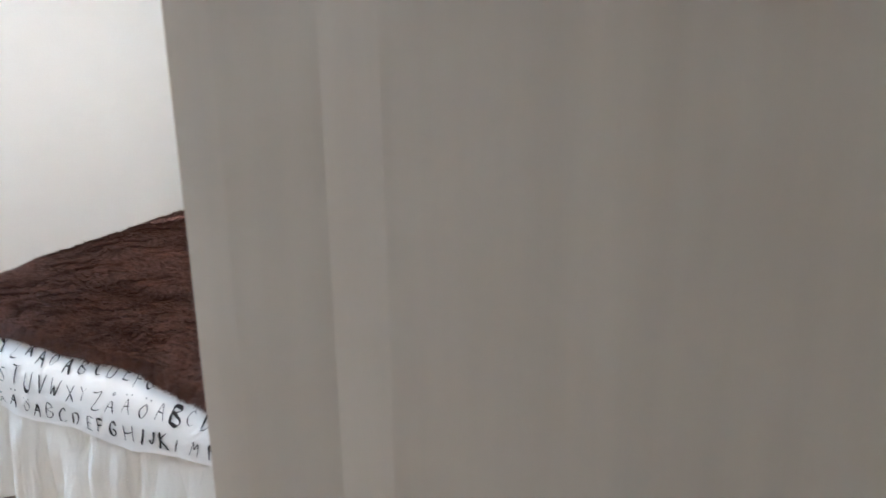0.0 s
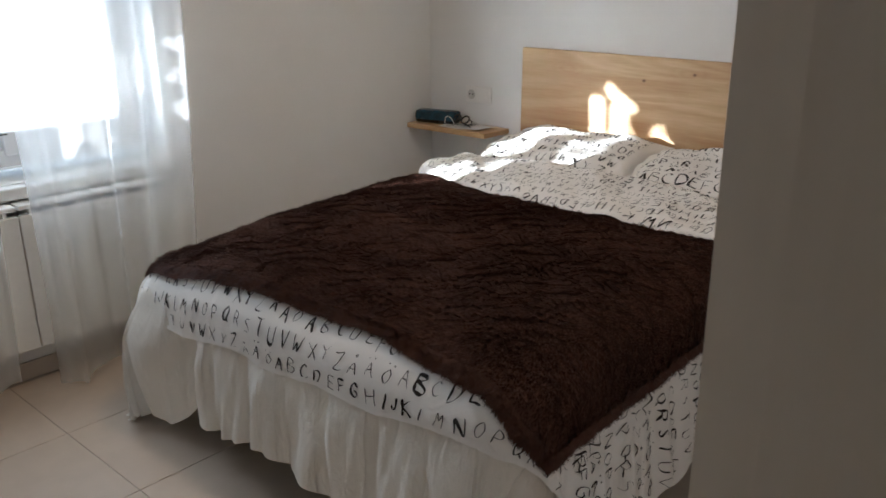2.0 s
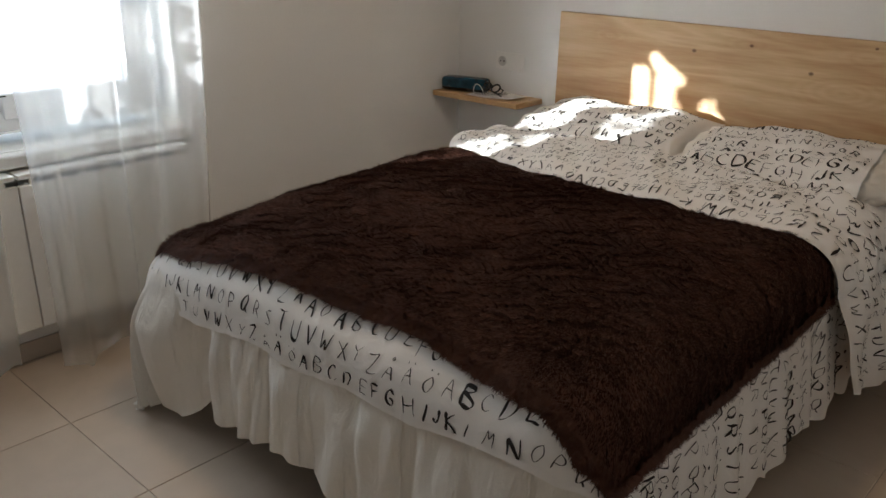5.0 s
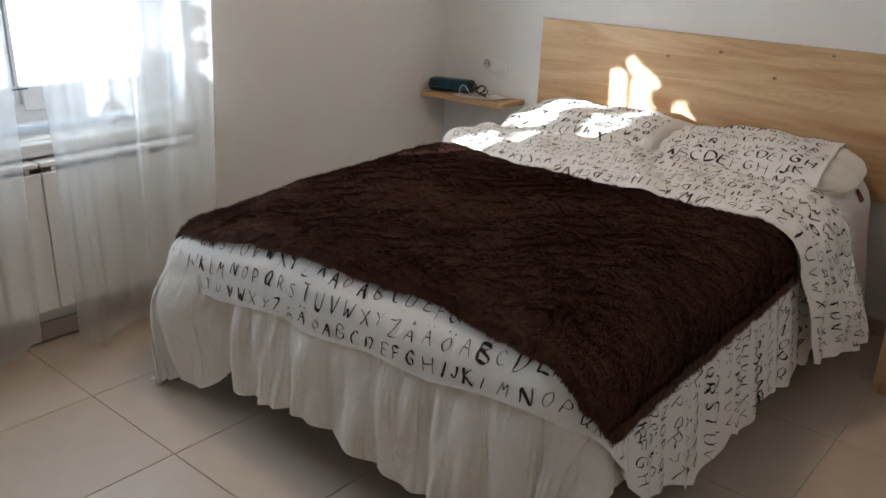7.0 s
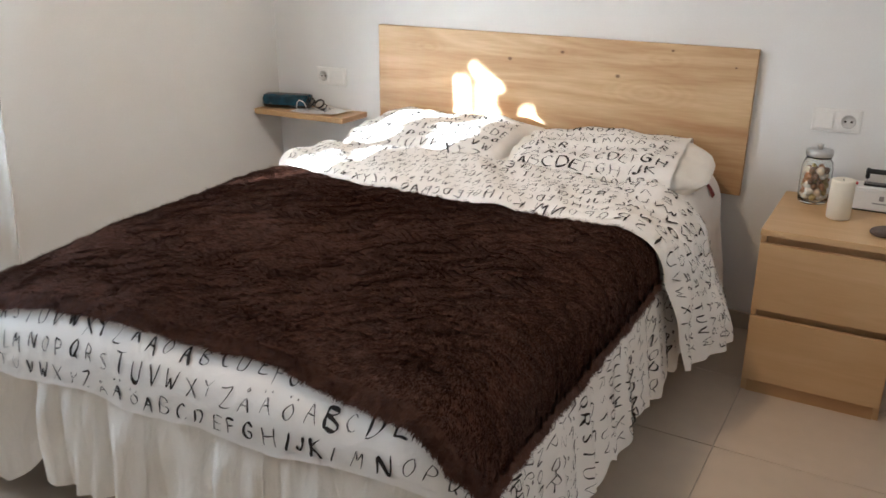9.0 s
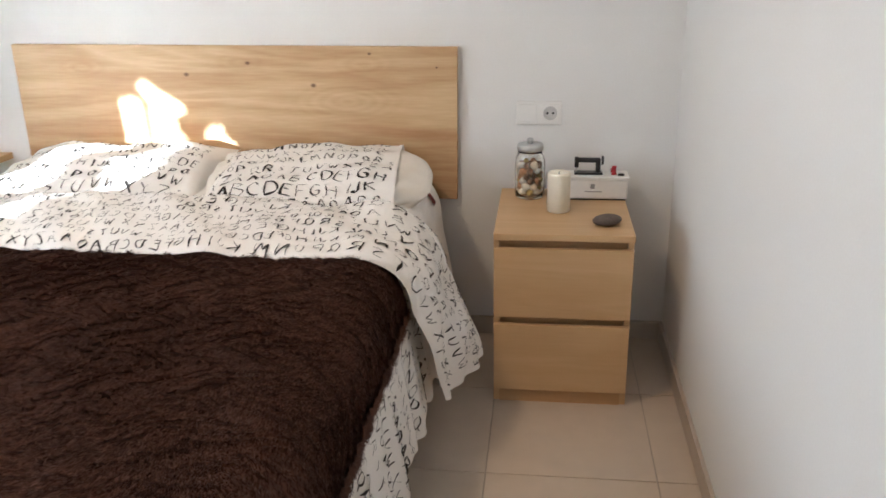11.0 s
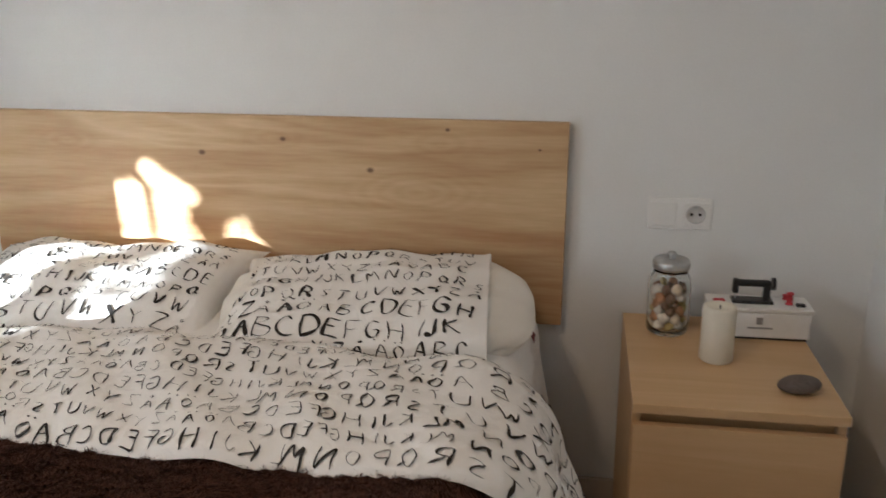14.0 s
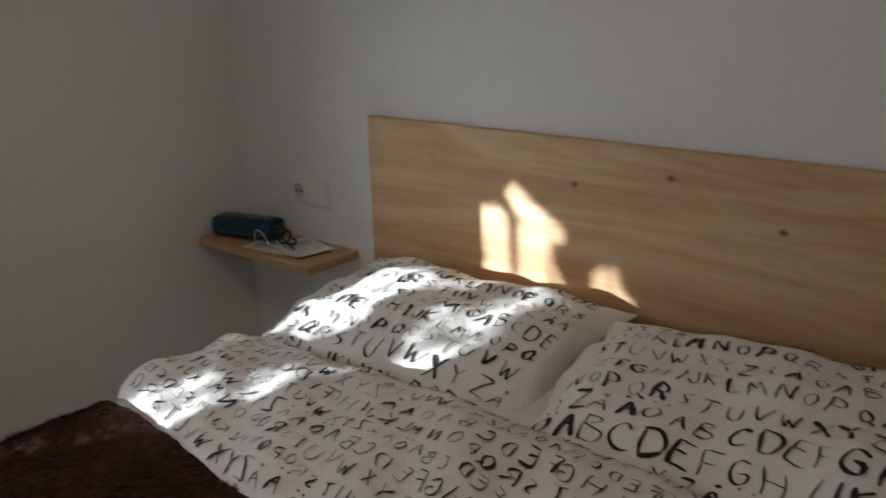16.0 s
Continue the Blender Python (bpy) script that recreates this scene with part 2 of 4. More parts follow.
# ---- room ----
XL, XR, YB, ZC = -2.84, 0.0, -3.75, 2.50     # window wall, door wall, wall behind, ceiling
setting(slab("ceiling", XL - 0.3, 1.6, YB - 0.2, 0.2, ZC, ZC + 0.15, CEIL), "plain white painted bedroom ceiling", "ceiling")
setting(slab("wall_north", XL - 0.3, XR + 0.3, 0.0, 0.2, -0.1, ZC, WALL), "white painted wall behind the bed", "wall")
setting(slab("wall_south", XL - 0.3, 1.6, YB - 0.2, YB, -0.1, ZC, WALL), "white painted wall opposite the bed", "wall")
JY = -2.684                                   # door opening from here to DY
DY = -3.50
wall_e = setting(slab("wall_east", XR, XR + 0.12, JY + 0.02, 0.0, -0.1, ZC, WALL), "white painted wall beside the nightstand", "wall")
slab("wall_end", XR, XR + 0.12, YB, DY - 0.02, -0.1, ZC, WALL, wall_e)
slab("wall_over_door", XR, XR + 0.12, DY - 0.02, JY + 0.02, 2.05, ZC, WALL, wall_e)
setting(slab("wall_hall", 1.4, 1.6, YB, 0.0, -0.1, ZC, WALL), "plain white wall of the hallway", "wall")
setting(slab("wall_hall_end", 0.341, 1.4, JY + 0.004, -2.4, -0.1, ZC, WALL), "plain white end wall of the hallway", "wall")

WY0, WY1, WZ0, WZ1 = -2.62, -1.49, 0.70, 2.10   # window opening
wall_w = setting(slab("wall_west", XL - 0.25, XL, WY1, 0.0, -0.1, ZC, WALL), "white painted wall with a curtained window", "wall")
slab("wall_left_of_window", XL - 0.25, XL, YB, WY0, -0.1, ZC, WALL, wall_w)
slab("wall_under_window", XL - 0.25, XL, WY0, WY1, -0.1, WZ0, WALL, wall_w)
slab("wall_over_window", XL - 0.25, XL, WY0, WY1, WZ1, ZC, WALL, wall_w)

ground = setting(slab("ground", -300, 300, -300, 300, -0.6, -0.4, surface("ground_earth", (0.25, 0.23, 0.2), 0.9, grain=3, stain=0.1)), "pale dry ground outside the house", "ground")
floor = setting(slab("floor", XL, 1.4, YB, 0.0, -0.1, -0.003, GROUT), "beige ceramic tile floor with thin grout lines", "floor")


# ---- door frame ----
door = thing("door_frame", (0.0, JY, 0), "cream painted wooden door frame of the open doorway", "door frame", kind="structure")


def lpart(name, bm, material, parent, label="", smooth=False):
    """A part given in world coordinates, under a thing that stands elsewhere."""
    p = Vector(parent.location)
    if parent.parent:
        p = p + parent.parent.location
    bmesh.ops.translate(bm, verts=bm.verts, vec=-p)
    return part(name, bm, material, parent, label, smooth)


for name, y, out in (("jamb", JY, 1), ("jamb", DY, -1)):
    lo, hi = sorted((y, y + out * 0.02))
    for nm, x0, x1, proud, bev, lean in (("casing", -0.136, -0.100, 0.0, 0.0, (0.0, 0.0)), ("casing_fillet", -0.100, -0.030, 0.0, 0.0, (0.0, 0.009)),
                                         ("door_stop", -0.030, 0.014, 0.0, 0.0, (0.009, 0.002)), ("lining", 0.014, 0.34, 0.0, 0.0, (0.002, 0.002))):
        a, b = (y - proud, y + 0.06) if out > 0 else (y - 0.06, y + proud)
        bm = box(bmesh.new(), x0, x1, a, b, 0.0, 2.05, bev)
        for vert in bm.verts:
            if abs(vert.co.y - (a if out > 0 else b)) < 0.004:
                vert.co.y += out * (lean[0] + (lean[1] - lean[0]) * (vert.co.x - x0) / (x1 - x0))
        lpart(nm, bm, DOORP, door)
lpart("head_casing", box(bmesh.new(), -0.136, 0.34, DY, JY, 2.03, 2.09, 0.004), DOORP, door)


# ---- ceiling lamp ----
OPAL = surface("opal_lamp_glass", (0.85, 0.83, 0.78), 0.3, grain=60, spread=0.02, bump=0.0)
lamp = thing("ceiling_lamp", (LAMP[0], LAMP[1], ZC), "round white ceiling lamp switched on over the bed", "ceiling lamp")
lathe("base", [(0.0, 0.0), (0.10, 0.0), (0.10, -0.03), (0.0, -0.03)], PVC, lamp)
lathe("diffuser", [(0.10, -0.03), (0.15, -0.035), (0.155, -0.06), (0.14, -0.092), (0.12, -0.098), (0.0, -0.100)], OPAL, lamp)


# ---- window ----
window = thing("window_1", (XL - 0.11, -2.06, WZ0), "white framed window with two sashes behind sheer curtains", "window", kind="structure")
FX0, FX1 = XL - 0.155, XL - 0.095
for nm, y0, y1, z0, z1 in (("window_frame", WY0, WY0 + 0.06, WZ0 + 0.04, WZ1), ("window_frame", WY1 - 0.06, WY1, WZ0 + 0.04, WZ1),
                           ("window_frame", WY0 + 0.06, WY1 - 0.06, WZ0 + 0.04, WZ0 + 0.10), ("window_frame", WY0 + 0.06, WY1 - 0.06, WZ1 - 0.06, WZ1)):
    lpart(nm, box(bmesh.new(), FX0, FX1, y0, y1, z0, z1, 0.005), PVC, window)
MEET = -2.055
for y0, y1, w0, w1 in ((WY0 + 0.06, MEET - 0.002, 0.07, 0.014), (MEET + 0.002, WY1 - 0.06, 0.014, 0.07)):
    z0, z1, w = WZ0 + 0.08, WZ1 - 0.06, 0.08
    bm = bmesh.new()
    for b in ((y0, y0 + w0, z0, z1), (y1 - w1, y1, z0, z1), (y0 + w0, y1 - w1, z0, z0 + w), (y0 + w0, y1 - w1, z1 - w, z1)):
        thin = b[1] - b[0] < 0.03
        box(bm, FX0 + (0.026 if thin else 0.012), (FX0 + 0.044) if thin else (FX1 + 0.012), *b, 0.003 if thin else 0.005)
    sash = lpart("sash", bm, PVC, window)
    pane = part("pane", box(bmesh.new(), FX0 + 0.03, FX0 + 0.036, y0 + w0, y1 - w1, z0 + w, z1 - w), GLASS, sash)
    pane.location = -Vector(window.location)
    pane.visible_shadow = False
lpart("seal", box(bmesh.new(), FX0 + 0.028, FX0 + 0.046, MEET - 0.0019, MEET + 0.0019, WZ0 + 0.16, WZ1 - 0.06), LATCH, window, "dark rubber seal")
lpart("seal_foot", box(bmesh.new(), FX1 + 0.0125, FX1 + 0.016, MEET - 0.03, MEET + 0.03, WZ0 + 0.152, WZ0 + 0.156), DARK, window, "dark rubber seal")
lpart("latch", box(bmesh.new(), FX1 + 0.012, FX1 + 0.024, -2.235, -2.215, WZ0 + 0.105, WZ0 + 0.150, 0.003), LATCH, window, "grey metal latch")
sill = lpart("window_sill", box(bmesh.new(), XL - 0.25, XL + 0.05, WY0 - 0.03, WY1 + 0.03, WZ0 - 0.045, WZ0 - 0.002, 0.006), SILL, window)


# ---- radiator ----
rad = thing("radiator", (XL + 0.06, -2.06, 0.12), "cream white panelled radiator on the wall below the window", "radiator")
n_el, ry0, ry1 = 13, -2.60, -1.52
pitch = (ry1 - ry0) / n_el
for i in range(n_el):
    bm = bmesh.new()
    y = ry0 + i * pitch
    box(bm, XL + 0.085, XL + 0.105, y + 0.0015, y + pitch - 0.0015, 0.145, 0.615, 0.004)
    box(bm, XL + 0.03, XL + 0.085, y + 0.025, y + pitch - 0.025, 0.145, 0.62, 0.004)
    box(bm, XL + 0.03, XL + 0.10, y + 0.004, y + pitch - 0.004, 0.632, 0.648, 0.003)
    box(bm, XL + 0.088, XL + 0.10, y + pitch / 2 - 0.006, y + pitch / 2 + 0.006, 0.615, 0.632)
    lpart("fin", bm, ENAMEL, rad)
for y in (ry0 + 0.1, ry1 - 0.14):
    lpart("bracket", box(bmesh.new(), XL, XL + 0.03, y, y + 0.04, 0.2, 0.55, 0.002), ENAMEL, rad)
for y in (ry0 + 0.03, ry1 - 0.03):
    bm = bmesh.new()
    bmesh.ops.create_cone(bm, cap_ends=True, segments=12, radius1=0.009, radius2=0.009, depth=0.16, matrix=pose(XL + 0.05, y, 0.075))
    lpart("pipe", bm, ENAMEL, rad, smooth=True)


# ---- curtains ----
def curtain(y0, y1, x, top, bottom, folds, seed, label, pull=(0.0, 0.0)):
    t = np.linspace(0, 1, 220)
    z = np.linspace(0, 1, 60)
    ph = np.cumsum((1 + 0.45 * np.sin(np.arange(220) * 0.11 + seed) + 0.25 * np.sin(np.arange(220) * 0.29))) / 220 * folds * 2 * np.pi
    amp = 0.022 + 0.018 * np.sin(t * 9 + seed)
    T, Z = np.meshgrid(t, z)
    Y = y0 + (y1 - y0) * T + 0.02 * np.sin(ph * 0.5 + 1)[None] * (1 - Z) + 0.012 * np.sin(5 * Z + T * 7)
    Y = Y + (pull[0] * (1 - T) + pull[1] * T) * (1 - Z) ** 1.3
    X = x + amp[None] * np.sin(ph)[None] * (0.6 + 0.5 * (1 - Z)) + 0.012 * np.sin(4 * Z + T * 11)
    low = bottom + 0.02 * np.sin(T * 13 + seed) + 0.012 * np.sin(ph)[None]
    Zw = top + (low - top) * (1 - Z)
    ob = new("curtain", grid_mesh("curtain", np.stack([X, Y, Zw], -1), VOILE))
    hem = np.stack([X[0] + 0.0015, Y[0], Zw[0]], -1)
    hem2 = hem + np.array([0, 0, 0.035])
    h = new("hem", grid_mesh("hem", np.stack([hem, hem2]), VOILE))
    h.parent = ob
    return tagged(ob, label, "curtain", "sheer curtains at the window")


curtain(-2.145, -1.43, XL + 0.19, 2.30, 0.03, 4.9, 3, "sheer white voile curtain panel hanging before the radiator", (0.035, -0.10))
curtain(-2.82, -2.16, XL + 0.19, 2.30, 0.06, 4.6, 8, "sheer white voile curtain panel reaching the tile floor", (0.0, -0.067))
rod = thing("curtain_rod", (XL + 0.19, -2.1, 2.31), "plain white metal curtain rod over the window", "curtain rod")
bm = bmesh.new()
bmesh.ops.create_cone(bm, cap_ends=True, segments=16, radius1=0.012, radius2=0.012, depth=1.7, matrix=pose(0, 0, 0, 90, 0, 0))
part("pole", bm, PVC, rod, smooth=True)
for y in (-0.75, 0.75):
    part("bracket", box(bmesh.new(), -0.19, 0.012, y - 0.01, y + 0.01, -0.02, -0.010, 0.002), PVC, rod)

# ---- headboard ----
HB = thing("headboard", (-1.482, 0, 0.775), "wide pine board headboard with knots fixed to the wall", "headboard")
part("board", box(bmesh.new(), -0.767, 0.767, -0.030, -0.006, -0.254, 0.254, 0.002), PINE, HB)
for x in (-0.5, 0.5):
    part("wall_batten", box(bmesh.new(), x - 0.03, x + 0.03, -0.006, 0.0, -0.15, 0.15), OAKD, HB)
HB.rotation_euler = (0, radians(0.7), 0)

# ---- bed ----
BR, BX0, BX1, BY0 = 0.12, -2.14, -0.905, -1.845


def drape(s, t, lift=0.0, flare=0.10, wrinkle=0.0, seed=0.0, left=0.06):
    """Cloth laid over the mattress: s across, t along, in metres of cloth."""
    s, t = np.asarray(s, float), np.asarray(t, float)
    bx0 = np.interp(t, (-1.9, -0.6), (BX0 - 0.01, BX0 + 0.09))
    a = np.where(s < bx0, s - bx0, np.where(s > BX1, s - BX1, 0.0))
    b = np.where(t < BY0, t - BY0, 0.0)
    d = np.hypot(a, b)
    dn = np.maximum(d, 1e-9)
    th = np.minimum(d / BR, np.pi / 2)
    ex = np.maximum(d - BR * np.pi / 2, 0)
    along = t * np.abs(a) / dn + s * np.abs(b) / dn
    fold = wrinkle * np.clip(ex / 0.2, 0, 1) * (np.sin(along * 38 + seed + 2 * np.sin(along * 5)) + 0.6 * np.sin(along * 71 + seed * 2.3))
    side = np.where(a > 0, flare, np.where(a < 0, left, 0.05))
    out = (BR + lift) * np.sin(th) + ex * side + fold
    drop = BR * (1 - np.cos(th)) + ex * 0.985 - lift * np.cos(th)
    z = 0.605 - 0.025 * np.clip((-t - 0.8) / 1.1, 0, 1)
    z = z - 0.04 * np.clip((-1.7 - s) / 0.45, 0, 1) * np.clip((-t - 1.0) / 0.9, 0, 1)
    soft = 0.006 * np.sin(s * 7 + t * 3 + 1) + 0.005 * np.sin(t * 9 - s * 4) + 0.003 * np.sin(s * 19 + t * 13)
    x = np.clip(s, bx0, BX1) + a / dn * out
    y = np.maximum(t, BY0) + b / dn * out
    return np.stack([x, y, z + soft * np.cos(th) - drop], -1)


# ---- printed letters ----
ALPHABET = "ABCDEFGHIJKLMNOPQRSTUVWXYZ\u00c5\u00c4\u00d6"
STROKES = {      # pen strokes of each letter: x, y in base sixteen, on a body nine high
    "A": "00 39 60|14 54", "B": "00 09|09 48 57 46 05|05 54 62 40 00", "C": "57 39 17 03 20 40 61", "D": "00 09|09 49 66 52 30 00", "E": "60 00 09 59|05 45",
    "F": "00 09 59|05 45", "G": "67 39 17 03 20 50 64 34", "H": "00 09|60 69|05 65", "I": "30 39", "J": "49 42 20 03", "K": "00 09|59 05 60", "L": "09 00 50",
    "M": "00 19 34 59 70", "N": "00 09 60 69", "O": "39 06 12 30 52 66 39", "P": "00 09|09 48 56 44 04", "Q": "39 06 12 30 52 66 39|42 70",
    "R": "00 09|09 48 56 44 04|24 60", "S": "58 38 16 35 53 41 11", "T": "09 69|39 30", "U": "09 02 20 40 62 69", "V": "09 30 69", "W": "09 20 36 50 79",
    "X": "00 69|09 60", "Y": "09 35 69|35 30", "Z": "09 69 00 60", "\u00c5": "00 37 60|13 53|38 29 3a 49 38", "\u00c4": "00 38 60|14 54|1a 1b|5a 5b",
    "\u00d6": "38 05 12 30 52 65 38|1a 1b|5a 5b"}
ROUND = "BCDGJOPQRSU\u00c5\u00d6"


def pen_path(pts, soft):
    """A stroke drawn out into short steps, with soft bends for round letters."""
    p = np.array(pts, float)
    for k in range(3 if soft else 1):
        if len(p) > 2:
            a, b = p[:-1] * 0.75 + p[1:] * 0.25, p[:-1] * 0.25 + p[1:] * 0.75
            if not soft:
                a, b = p[:-1] * 0.94 + p[1:] * 0.06, p[:-1] * 0.06 + p[1:] * 0.94
            p = np.concatenate([p[:1], np.stack([a, b], 1).reshape(-1, 2)[1:-1], p[-1:]])
    d = np.concatenate([[0], np.cumsum(np.linalg.norm(np.diff(p, axis=0), axis=1))])
    n = max(3, int(d[-1] / 0.08) + 1)
    e = np.linspace(0, d[-1], n)
    return np.stack([np.interp(e, d, p[:, 0]), np.interp(e, d, p[:, 1])], 1)


GLYPHS = {}
for ch, text in STROKES.items():
    GLYPHS[ch] = [pen_path([((int(q[0], 16) - 3) * 0.08, int(q[1], 16) * 0.08 - 0.36) for q in st.split()], ch in ROUND) for st in text.split("|")]


def letters(name, place, rows, u0, u1, pitch, size, parent, turn=0.0, seed=1, keep=None, pen=0.033):
    """Rows of brushed capitals: rows of (v, first letter, size); place maps u, v to the cloth."""
    rng = np.random.default_rng(seed)
    verts, faces, n = [], [], 0
    for v, first, big in rows:
        k = ALPHABET.index(first)
        u = u0 + rng.uniform(0, 0.02)
        while u < u1:
            vv = v + rng.uniform(-0.005, 0.005)
            ch = ALPHABET[k % len(ALPHABET)]
            k += 1
            a = turn + rng.normal(0, 0.09)
            sc = size * big * rng.uniform(0.85, 1.15)
            wide, slant = rng.uniform(0.92, 1.22), rng.uniform(-0.10, 0.22)
            weight = pen * rng.choice((0.55, 0.7, 0.8, 1.0, 1.2, 1.5))
            nib = rng.normal(0.5, 0.25)
            here = u + rng.uniform(-0.08, 0.08) * pitch
            u += pitch * big * (0.6 if ch == "I" else 0.8 if ch in "EFLJ" else 1.2 if ch in "MW" else 1.0)
            if keep is not None and not keep(here, vv):
                continue
            for path in GLYPHS[ch]:
                c = path * np.array([wide, 1.0])
                c[:, 0] += c[:, 1] * slant + 0.025 * np.sin(c[:, 1] * 7 + rng.uniform(0, 6))
                c[:, 1] += 0.03 * np.sin(c[:, 0] * 7 + rng.uniform(0, 6))
                d = np.gradient(c, axis=0)
                d /= np.linalg.norm(d, axis=1)[:, None] + 1e-9
                m = len(c)
                e = np.linspace(0, 1, m)
                w = weight * (0.16 + 1.1 * np.abs(d[:, 0] * np.sin(nib) - d[:, 1] * np.cos(nib))) * (1 + 0.3 * np.sin(e * rng.uniform(3, 9) + rng.uniform(0, 6)))
                w *= np.clip(np.minimum(e, 1 - e) * 6 + 0.55, 0, 1)
                side = np.stack([-d[:, 1], d[:, 0]], 1) * w[:, None]
                rib = np.concatenate([c + side, c - side]) * sc
                rib = rib @ np.array([[np.cos(a), np.sin(a)], [-np.sin(a), np.cos(a)]])
                verts.append(place(here + rib[:, 0], vv + rib[:, 1]))
                i = np.arange(m - 1)
                faces.append(np.stack([i, i + 1, i + 1 + m, i + m], 1) + n)
                n += 2 * m
    me = bpy.data.meshes.new(name)
    me.from_pydata(np.concatenate(verts).tolist(), [], np.concatenate(faces).tolist())
    me.materials.append(INK)
    ob = new(name, me)
    ob.parent = parent
    return tagged(ob, "black hand-drawn capital letters", kind="stuff")


bed = thing("bed", (-1.5, -1.0, 0), "double bed base and mattress under layered covers", "bed")
BASEW = surface("bed_base_fabric", (0.25, 0.24, 0.23), 0.9)
lpart("bed_base", box(bmesh.new(), -2.17, -0.88, -1.84, -0.06, 0.14, 0.33, 0.01), BASEW, bed)
mattress = lpart("mattress", box(bmesh.new(), -2.16, -0.80, -1.83, -0.05, 0.33, 0.515, 0.05, 3), SHEET, bed, "white mattress")
for x in (-2.1, -0.95):
    for y in (-1.75, -0.15):
        lpart("leg", box(bmesh.new(), x - 0.025, x + 0.025, y - 0.025, y + 0.025, 0, 0.14, 0.004), DARK, bed)

# quilt hanging at the foot, stitched in upright channels
s = np.linspace(-2.60, -0.52, 340)
v = np.linspace(0, 1, 60)
S, V = np.meshgrid(s, v)
bot = 0.515 + 0.012 * np.sin(S * 9) - 0.035 * np.exp(-((S + 1.97) / 0.03) ** 2) + 0.055 * np.clip((-1.985 - S) / 0.08, 0, 1) + 0.02 * np.clip((S + 1.6) / 0.8, 0, 1)
T = BY0 + 0.3 * (1 - V) - bot * V
P = drape(S, T, 0.004, 0.05, 0.003, 0.7, left=0.15)
hang = np.clip((BY0 - T - 0.20) / 0.12, 0, 1)
puff = 0.022 * np.abs(np.sin(np.pi * (S + 0.03) / 0.165)) ** 0.6 + 0.008 * np.sin(S * 61 + 9 * V + 3 * np.sin(S * 11)) * np.sin(V * 7 + S * 5) + 0.006 * np.sin(V * 9 + S * 23)
P[..., 1] -= hang * puff
P[..., 1] += 0.05 * hang * np.exp(-((S + 1.97) / 0.04) ** 2)
deep = np.clip((0.50 - P[..., 2]) / 0.46, 0, 1)
P[..., 0] -= (0.045 * hang + 0.075 * np.sin(np.pi * deep ** 0.7)) * np.clip((-1.99 - S) / 0.14, 0, 1)
P[..., 1] -= 0.03 * np.sin(np.pi * deep ** 0.8) * np.exp(-((S + 2.12) / 0.10) ** 2)
P[..., 2] = np.maximum(P[..., 2], 0.008)
P[..., 2] += 0.004 * np.sin(S * 60 + V * 20) * (1 - hang)
quilt = new("quilt", grid_mesh("quilt", P, COTTON))
tagged(quilt, "ivory cotton quilt hanging in stitched pleats at the bed foot", "quilt")
for k in range(11):
    sc = -2.34 + 0.165 * k - 0.03 + 0.0
    col = int(np.argmin(np.abs(s - sc)))
    line = P[18:, col]
    o = new("seam", grid_mesh("seam", np.stack([line + [-0.0018, -0.0025, 0], line + [0.0018, -0.0025, 0]], 1), COTTON))
    o.parent = quilt

# printed duvet cover
EDGE_S = (-2.7, -2.25, -1.54, -1.2, -0.98, -0.81, -0.63, -0.49, -0.40)
EDGE_T = (-2.04, -2.09, -2.085, -2.065, -2.045, -2.02, -1.94, -1.78, -1.60)
s = np.linspace(-2.58, -0.385, 300)
v = np.linspace(0, 1, 240)
S, V = np.meshgrid(s, v)
low = np.interp(S, EDGE_S, EDGE_T) + 0.006 * np.sin(S * 17)
T = -0.08 + (low + 0.08) * V
S = S + np.clip((S + 0.75) / 0.3, 0, 1) * 0.018 * np.sin(T * 31 + np.sin(T * 9) * 2)


def cover(s, t, lift=0.017):
    p = drape(s, t, lift, 0.13, 0.008, 1.3, left=0.13)
    p[..., 0] -= 0.05 * np.clip((-2.10 - np.asarray(s)) / 0.16, 0, 1) * np.clip((-1.94 - np.asarray(t)) / 0.10, 0, 1)
    return p


duvet = new("duvet_cover", grid_mesh("duvet_cover", cover(S, T), SHEET))
tagged(duvet, "white cotton duvet cover printed with black hand-drawn letters", "duvet")
hem = cover(S[-1], T[-1] + 0.012, 0.020)
hem2 = cover(S[-1], T[-1] - 0.001, 0.020)
o = new("hem", grid_mesh("hem", np.stack([hem, hem2]), SHEET))
o.parent = duvet


RED = surface("dark_red_trim", (0.16, 0.03, 0.03), 0.8, grain=120, spread=0.4)
tu, tv = np.meshgrid(np.linspace(-0.800, -0.762, 8), np.linspace(0, 1, 6))
patch = new("trim", grid_mesh("trim", cover(tu, -0.215 + (0.030 + 0.5 * (tu + 0.800)) * tv, 0.021), RED))
patch.parent = duvet
patch["label"] = "dark red sewn trim"


def on_cover(u, v):
    return v > np.interp(u, EDGE_S, EDGE_T) + 0.02


def place_cover(u, v):
    return cover(u, v, 0.0195)


def place_foot(u, v):
    return cover(u, v + np.interp(u, EDGE_S, EDGE_T), 0.0195)


letters("print", place_foot, [(0.030, "M", 1.0), (0.088, "C", 1.0), (0.146, "K", 1.0), (0.20, "H", 1.0)], -2.40, -0.62, 0.0495, 0.047, duvet, seed=4, pen=0.040)
rng = np.random.default_rng(77)
for k in range(19):
    letters("print", place_cover, [(-1.80 + 0.058 * k, ALPHABET[rng.integers(0, 29)], 1.0)], -0.80 + rng.uniform(-0.03, 0.03), -0.41, 0.044, 0.052, duvet,
            turn=rng.uniform(-0.5, 0.9), seed=50 + k, keep=on_cover)

